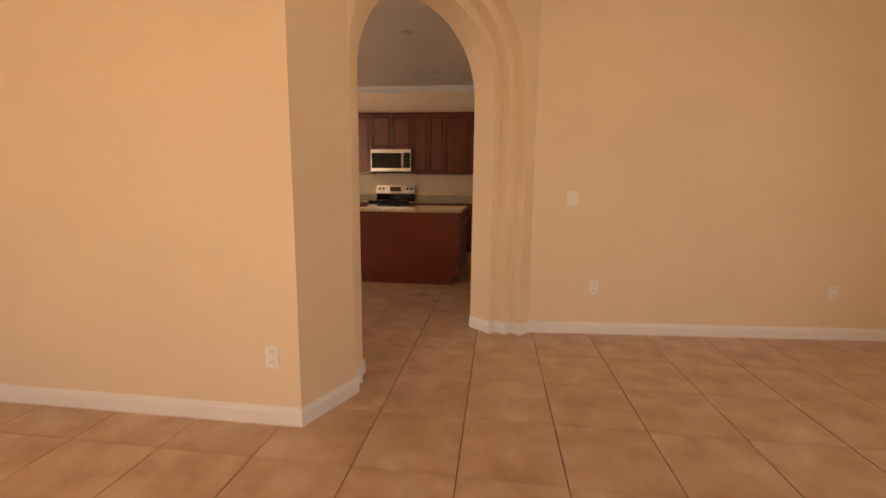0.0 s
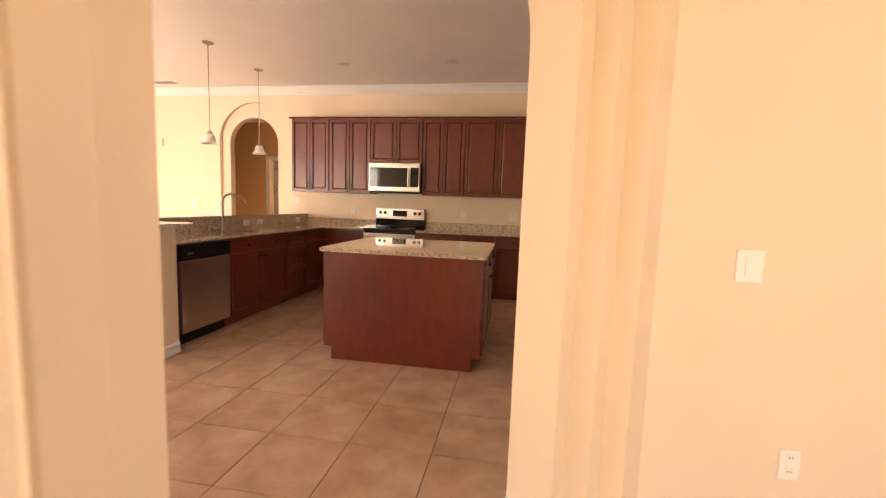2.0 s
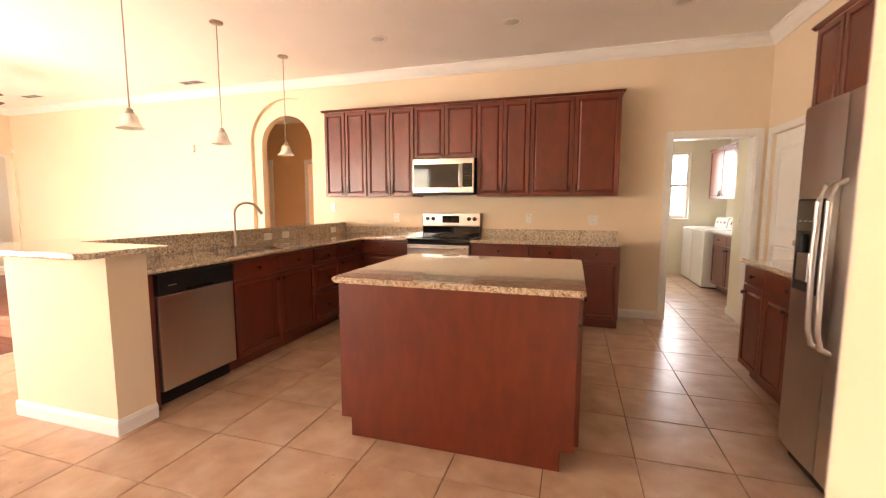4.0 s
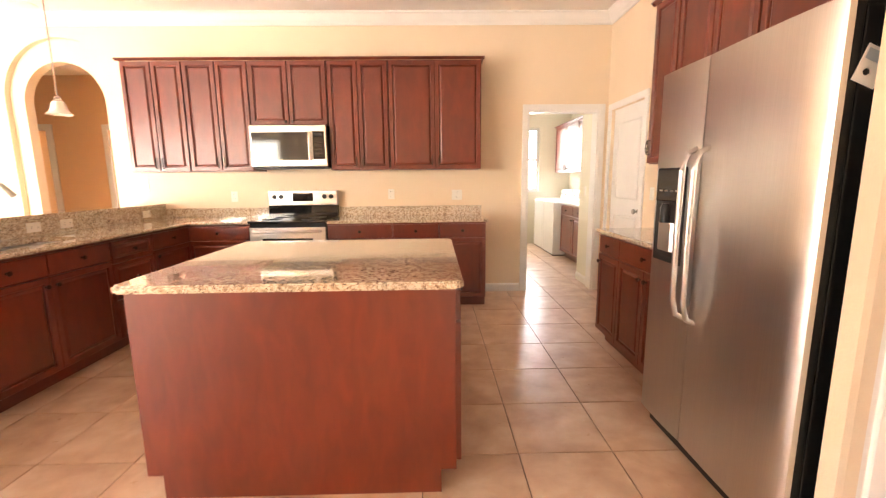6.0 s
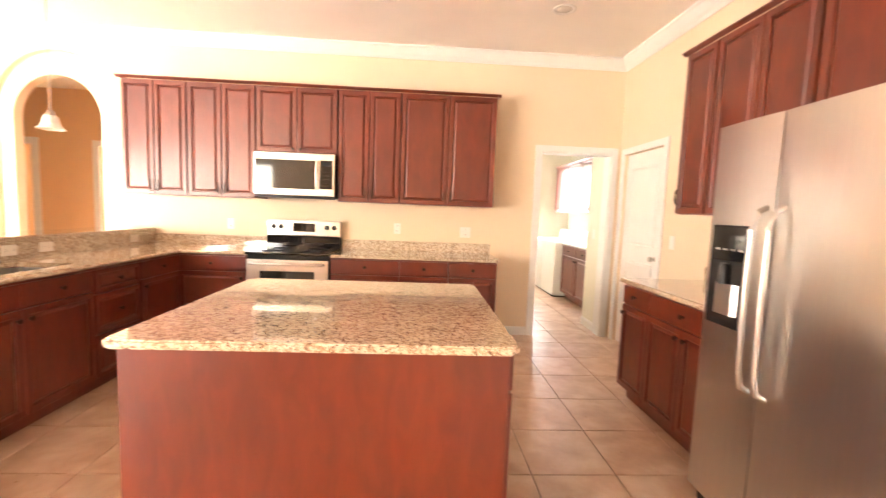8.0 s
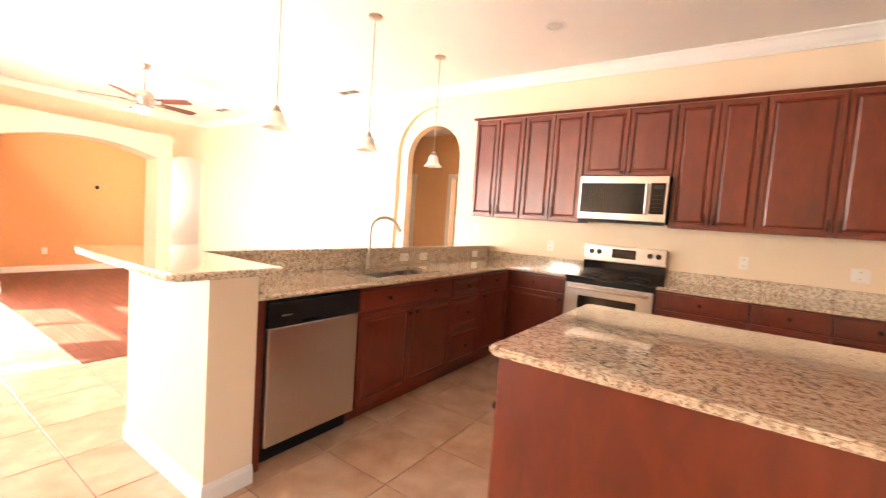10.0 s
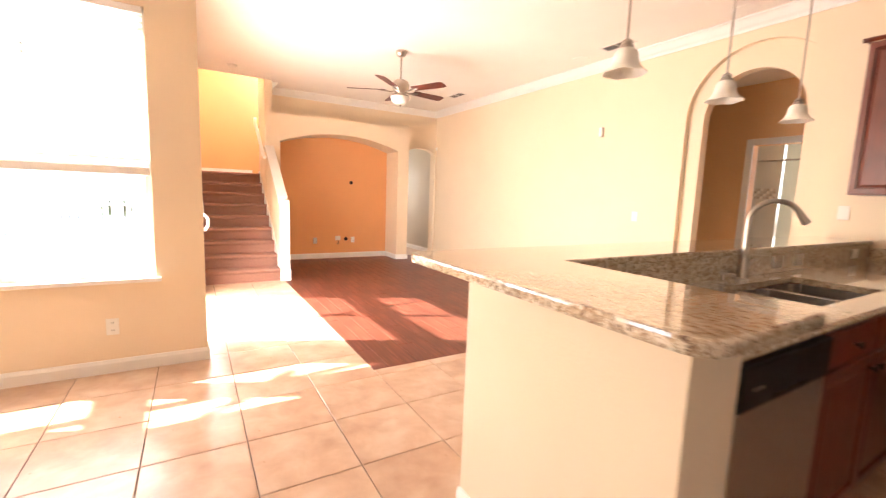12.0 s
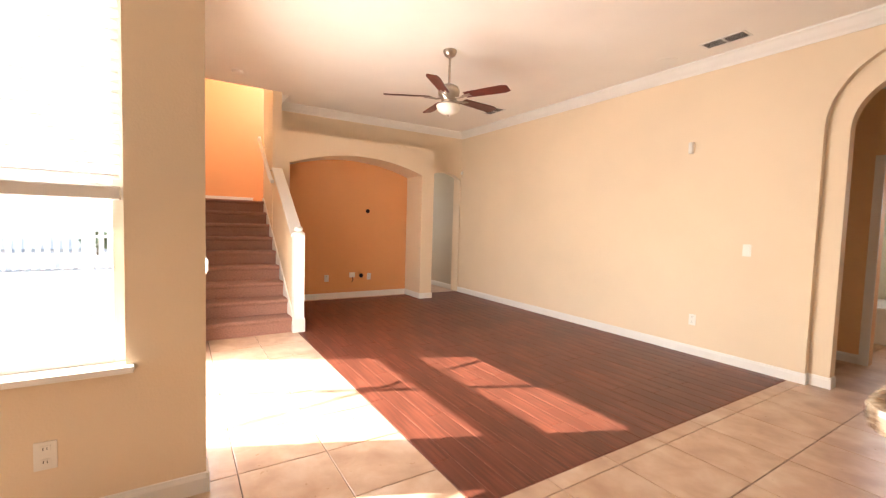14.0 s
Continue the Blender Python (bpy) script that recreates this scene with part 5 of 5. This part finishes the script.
# ---- laundry ----
def washer(y, label, name):
    c = thing(name, label, "washing machine" if name == "washing_machine" else "dryer", (3.26, y, 0), 0)
    part("cabinet", bx(0, 0.68, 0, 0.66, 0.02, 0.915, bev=0.012), WHITEA, c)
    part("lid", bx(0.03, 0.50, 0.05, 0.61, 0.916, 0.932, bev=0.006), WHITEA, c)
    bm = bmesh.new()
    pr = [(0.50, 0.915), (0.53, 1.09), (0.60, 1.11), (0.68, 1.10), (0.68, 0.915)]
    a = [bm.verts.new((x, 0.01, z)) for x, z in pr]
    b = [bm.verts.new((x, 0.65, z)) for x, z in pr]
    for k in range(5):
        bm.faces.new((a[k], a[(k + 1) % 5], b[(k + 1) % 5], b[k]))
    bm.faces.new(a[::-1])
    bm.faces.new(b)
    bmesh.ops.recalc_face_normals(bm, faces=bm.faces)
    bmesh.ops.bevel(bm, geom=bm.edges, offset=0.012, segments=2, affect="EDGES")
    con = part("console", bm, WHITEA, c, smooth=True)
    for yy in (0.15, 0.33, 0.5):
        bm = bmesh.new()
        lathe(bm, [(0.028, 0), (0.026, 0.02), (0.0, 0.022)], 16)
        bmesh.ops.transform(bm, matrix=pose(0.518, yy, 1.02, 0, -80, 0), verts=bm.verts)
        part("dial", bm, STEEL, con, smooth=True)
    part("foot_strip", bx(0.02, 0.66, 0.02, 0.64, 0.0, 0.02), DARK, c)
    return c


washer(11.83, "white top-loading washing machine by the wall", "washing_machine")
washer(12.51, "white clothes dryer beside the washing machine", "clothes_dryer")
base_cabinet((3.40, 11.80, 0), -90, 1.2, [(1, "dd", 1), (1, "dd", -1)], "cherry laundry base cabinet", d=0.57)
c = thing("worktop", "pale laundry worktop on cherry cabinets", "worktop")
part("stone_top", slab(bmesh.new(), 3.37, 3.979, 10.58, 11.815), WHITEA, c)
upper_cabinet((3.65, 13.1, 1.42), -90, 1.25, 0.85, 0.325, label="cherry laundry wall cabinet")
upper_cabinet((3.65, 11.84, 1.42), -90, 0.9, 0.85, 0.325, label="cherry laundry wall cabinet beside the window")
cab_crown("cabinet_crown", [((3.63, 10.9), (3.63, 13.12), (-1, 0))], 2.262, "cherry crown moulding on laundry cabinets")


def plain_window(name, axis, at, a0, a1, z0, z1, out, label, bars=True, blinds=False):
    c = tagged(thing(name, label, "window"), kind="structure")
    def b4(bm, p, q, lo, hi, d0=0.04, d1=0.09, bev=0.004):
        s0, s1 = sorted((at + out * d0, at + out * d1))
        if axis == "y":
            box(bm, p, q, s0, s1, lo, hi, bev=bev)
        else:
            box(bm, s0, s1, p, q, lo, hi, bev=bev)
        return bm
    bm = bmesh.new()
    f = 0.05
    b4(bm, a0, a0 + f, z0, z1)
    b4(bm, a1 - f, a1, z0, z1)
    b4(bm, a0 + f, a1 - f, z0, z0 + f)
    b4(bm, a0 + f, a1 - f, z1 - f, z1)
    if bars:
        zm = (z0 + z1) / 2
        b4(bm, a0 + f, a1 - f, zm - 0.025, zm + 0.025)
    part("window_frame", bm, TRIM, c)
    g = part("pane", b4(bmesh.new(), a0 + f, a1 - f, z0 + f, z1 - f, 0.063, 0.068, 0), GLASS, c)
    g.visible_shadow = False
    part("window_sill", b4(bmesh.new(), a0 - 0.02, a1 + 0.02, z0 - 0.02, z0, -0.03, 0.04), TRIM, c)
    if blinds:
        bl = thing("venetian_blind", "white slatted blind with open slats", "blind", group="blinds")
        for i in range(int((z1 - z0 - 0.1) / 0.04)):
            b = b4(bmesh.new(), a0 + 0.02, a1 - 0.02, z0 + 0.08 + i * 0.04, z0 + 0.083 + i * 0.04, -0.004, 0.036, 0)
            part("slat", b, TRIM, bl)
    return c


plain_window("window_3", "y", 13.3, 2.86, 3.36, 1.07, 2.3, 1, "narrow white laundry window")
plain_window("window_4", "x", 3.98, 10.75, 11.75, 1.2, 2.2, 1, "bright laundry window over the worktop")
plain_window("window_5", "y", 13.25, -7.3, -5.9, 0.9, 2.2, 1, "bedroom window with open blinds", blinds=True)
plain_window("window_7", "y", 1.7, -4.05, -2.95, 0.5, 2.45, -1, "nook window behind a slatted blind", blinds=True)
plain_window("window_6", "y", 13.25, -3.55, -2.5, 1.12, 2.35, 1, "bathroom window with white frame")

# ---- bathroom seen through the arch ----
BTILE = mat("pale_bath_tile", (0.52, 0.50, 0.42), 0.3, var=0.08, scale=4, bump=0.05)
MOSA = [mat("mosaic_a", (0.30, 0.26, 0.20), 0.3), mat("mosaic_b", (0.62, 0.58, 0.48), 0.3), mat("mosaic_c", (0.42, 0.36, 0.28), 0.3)]
c = thing("shower_wall", "pale tiled shower wall with a mosaic band", "shower")
part("tiled_wall", bx(-5.2, -3.62, 12.70, 12.78, 0, 2.6), BTILE, c)
rng = random.Random(5)
for j in range(4):
    for k in range(3):
        bm = bmesh.new()
        for i in range(36):
            if (i * 7 + j * 5) % 3 == k:
                x = -5.15 + i * 0.0415
                box(bm, x, x + 0.037, 12.694, 12.699, 1.43 + j * 0.042, 1.467 + j * 0.042)
        part("mosaic_band", bm, MOSA[k], c)
c = thing("shower_screen", "clear glass shower screen with a steel rail", "shower screen")
g = part("glass_panel", bx(-4.95, -3.42, 12.20, 12.208, 0.45, 1.95), GLASS, c)
g.visible_shadow = False
bm = bmesh.new()
tube(bm, [(-5.1, 12.204, 1.97), (-2.3, 12.204, 1.97)], 0.014, 8)
part("rail", bm, NICKEL, c, smooth=True)
bm = bmesh.new()
tube(bm, [(-3.9, 12.18, 0.85), (-3.5, 12.18, 0.85)], 0.010, 8)
part("towel_bar", bm, NICKEL, c, smooth=True)
c = thing("bathtub", "white bathtub below the bathroom window", "bathtub")
bm = bx(-5.1, -1.95, 12.15, 13.2, 0, 0.45, bev=0.03)
part("tub", bm, WHITEA, c)
c = thing("bath_vanity", "white bathroom vanity with a pale top", "vanity")
part("cabinet", bx(-2.45, -1.82, 11.05, 12.0, 0, 0.80, bev=0.005), TRIM, c)
part("top", bx(-2.48, -1.82, 11.02, 12.02, 0.801, 0.835, bev=0.006), WHITEA, c)

# ---- outside ----
bm = bx(-90, 90, -90, 90, -0.45, -0.30)
GROUNDM = mat("pale_ground", (0.50, 0.47, 0.40), 0.9, var=0.15, scale=0.4)
struct("ground", bm, GROUNDM, "pale ground outside")
struct("pavement", bx(-13, -4.36, -3, 4.94, -0.30, -0.03), mat("patio_concrete", (0.55, 0.50, 0.44), 0.85, var=0.08, scale=2, bump=0.1), "pale concrete patio outside the glass door")
c = thing("screen_enclosure", "white aluminium patio screen frame", "screen enclosure")
def beam(p, q, r):
    bm = bmesh.new()
    tube(bm, [p, q], r, 4)
    part("beam", bm, TRIM, c)
part("header_beam", bx(-9.0, -4.75, 3.96, 4.04, 2.10, 2.33), TRIM, c)
beam((-5.33, 4.0, 0.95), (-6.0, 4.0, 1.84), 0.022)
beam((-6.0, 4.0, 1.84), (-6.85, 4.0, 3.0), 0.022)
for x in (-8.9, -4.85):
    part("post", bx(x - 0.04, x + 0.04, 3.96, 4.04, -0.03, 3.0), TRIM, c)
part("top_beam", bx(-9.0, -4.75, 3.96, 4.04, 3.0, 3.08), TRIM, c)
part("side_header", bx(-9.0, -4.42, 1.62, 1.70, 2.29, 2.46), TRIM, c)
beam((-4.55, 1.66, 2.58), (-5.45, 1.66, 3.16), 0.03)
beam((-5.2, 1.66, 2.98), (-5.62, 1.66, 3.60), 0.03)
part("side_rail", bx(-9.0, -4.9, 1.64, 1.68, 0.72, 0.80), TRIM, c)
part("side_post", bx(-8.94, -8.86, 1.62, 1.70, -0.03, 2.289), TRIM, c)
# neighbour's house and fence across the yard
HW = mat("neighbour_stucco", (0.80, 0.77, 0.72), 0.9, var=0.05)
RF = mat("neighbour_roof", (0.48, 0.46, 0.44), 0.9, var=0.1, scale=4)
c = thing("neighbour_house", "low pale stucco house beyond the yard", "house")
part("wall", bx(-34, -27, -6, 12, -0.3, 2.6), HW, c)
bm = bmesh.new()
v = [bm.verts.new(p) for p in ((-35, -7, 2.6), (-26, -7, 2.6), (-26, 13, 2.6), (-35, 13, 2.6), (-30.5, -3, 4.6), (-30.5, 9, 4.6))]
for f in ((0, 1, 4), (1, 2, 5, 4), (2, 3, 5), (3, 0, 4, 5), (3, 2, 1, 0)):
    bm.faces.new([v[i] for i in f])
part("roof", bm, RF, c)
for y in (-3, 10):
    part("window", bx(-27.02, -26.95, y - 0.6, y + 0.6, 0.9, 2.1), RF, c)
c = thing("garden_fence", "white picket garden fence across the yard", "fence")
pm = mesh_of("picket", bx(-0.02, 0.02, -0.06, 0.06, 0, 1.2, bev=0.01), TRIM)
for i in range(60):
    o = new("picket", pm)
    o.parent = c
    o.location = (-18, -4 + i * 0.2, -0.3)
for z in (0.0, 0.6):
    part("rail", bx(-18.06, -18.02, -4.1, 8, z, z + 0.08), TRIM, c)


def shrub(x, y, r, h):
    c = thing("shrub", "rounded green garden shrub", "shrub", (x, y, -0.3), group="shrubs")
    rg = random.Random(int(x * 31 + y * 17))
    bm = bmesh.new()
    tube(bm, [(0, 0, 0), (0.03, 0.02, h * 0.5)], [0.06, 0.03], 6)
    part("trunk", bm, mat("bark", (0.12, 0.08, 0.05), 0.9) if "bark" not in bpy.data.materials else bpy.data.materials["bark"], c)
    bm = bmesh.new()
    for i in range(500):
        a, e, q = rg.uniform(0, 6.28), rg.uniform(-0.6, 1.5), r * rg.uniform(0.6, 1.0)
        p = Vector((q * math.cos(a) * math.cos(e), q * math.sin(a) * math.cos(e), h * 0.6 + q * math.sin(e) * 0.8))
        s = rg.uniform(0.06, 0.14)
        d1 = Vector((rg.uniform(-1, 1), rg.uniform(-1, 1), rg.uniform(-1, 1))).normalized() * s
        d2 = d1.orthogonal().normalized() * s * 0.5
        bm.faces.new([bm.verts.new(p - d1), bm.verts.new(p + d2), bm.verts.new(p + d1), bm.verts.new(p - d2)])
    part("crown", bm, mat("foliage", (0.12, 0.16, 0.08), 0.7, var=0.4, scale=4) if "foliage" not in bpy.data.materials else bpy.data.materials["foliage"], c)


for x, y, r, h in ((-24, 6.5, 0.7, 1.1), (-22, 2.4, 0.5, 0.9), (-25, 10, 0.9, 1.4)):
    shrub(x, y, r, h)

# ---- floor pieces ----
PITCH, GX, GY = 0.4545, 1.64, 7.06
def tile_mesh(name, w, d):
    bm = bmesh.new()
    c4 = 0.0025
    lo = [bm.verts.new(p) for p in ((0, 0, -0.006), (w, 0, -0.006), (w, d, -0.006), (0, d, -0.006))]
    mi = [bm.verts.new((p.co.x, p.co.y, -0.0015)) for p in lo]
    hi = [bm.verts.new(p) for p in ((c4, c4, 0), (w - c4, c4, 0), (w - c4, d - c4, 0), (c4, d - c4, 0))]
    for a, b in ((lo, mi), (mi, hi)):
        for i in range(4):
            bm.faces.new((a[i], a[(i + 1) % 4], b[(i + 1) % 4], b[i]))
    bm.faces.new(hi)
    return mesh_of(name, bm, TILE)


JT = 0.005
TM = tile_mesh("tile", PITCH - JT, PITCH - JT)
WX, WY = -3.465, 6.155           # corner of the wooden floor
TN = tile_mesh("tile", GX - 11 * PITCH - WX - JT, PITCH - JT)
def region(x, y):
    """1: near the walk, a tile of its own; 2: farther, joined; 0: none."""
    if -4.3 < x < 3.25 and 3.0 < y < 9.6:
        return 1
    if -9.5 < x < -4.1 and 5.0 < y < WY:
        return 1
    return 2
n_single = 0
bmj = bmesh.new()
for i in range(-31, 9):
    for j in range(-20, 15):
        x, y = GX + i * PITCH, GY + j * PITCH
        if y + 0.1 > WY and x + PITCH < WX + 0.3 and y < YB - 0.2 and x > -8.9:
            if abs(x + PITCH - (GX - 11 * PITCH)) < 1e-3:
                o = new("tile", TN)
                o.parent = FLOOR
                o.location = (WX + JT / 2, y + JT / 2, 0)
            continue
        if x < -12 or x > 5.2 or y > 13.2:
            continue
        if region(x + PITCH / 2, y + PITCH / 2) == 1 and n_single < 300:
            o = new("tile", TM)
            o.parent = FLOOR
            o.location = (x + JT / 2, y + JT / 2, 0)
            n_single += 1
        else:
            box(bmj, x + JT / 2, x + PITCH - JT / 2, y + JT / 2, y + PITCH - JT / 2, -0.006, 0)
o = part("tile_field", bmj, TILE, FLOOR)
tagged(o, kind="stuff")
WF = struct("floor_wood", bx(-8.92, WX, WY, YB, -0.0055, -0.0025), PGROUT, "dark red-brown wood plank floor with pale joints")
PW = 0.128
pl = [tile_mesh("plank", L, PW - 0.002) for L in (0.898, 0.598, 0.398)]
for m in pl:
    m.materials[0] = FLOORWOOD
rng = random.Random(11)
k = 0
y = WY
while y + PW <= YB + 0.03:
    x = WX - 0.003 - rng.choice((0.0, 0.0))
    first = rng.choice((0, 1, 2))
    idx = first
    while x > -8.79:
        L = (0.9, 0.6, 0.4)[idx]
        cut = min(1.0, (x + 8.808) / L)
        o = new("plank", pl[idx])
        o.parent = WF
        o.location, o.scale = (x - L * cut, y + 0.001, 0.0), (cut, 1, 1)
        x -= L
        idx = 0
    y += PW
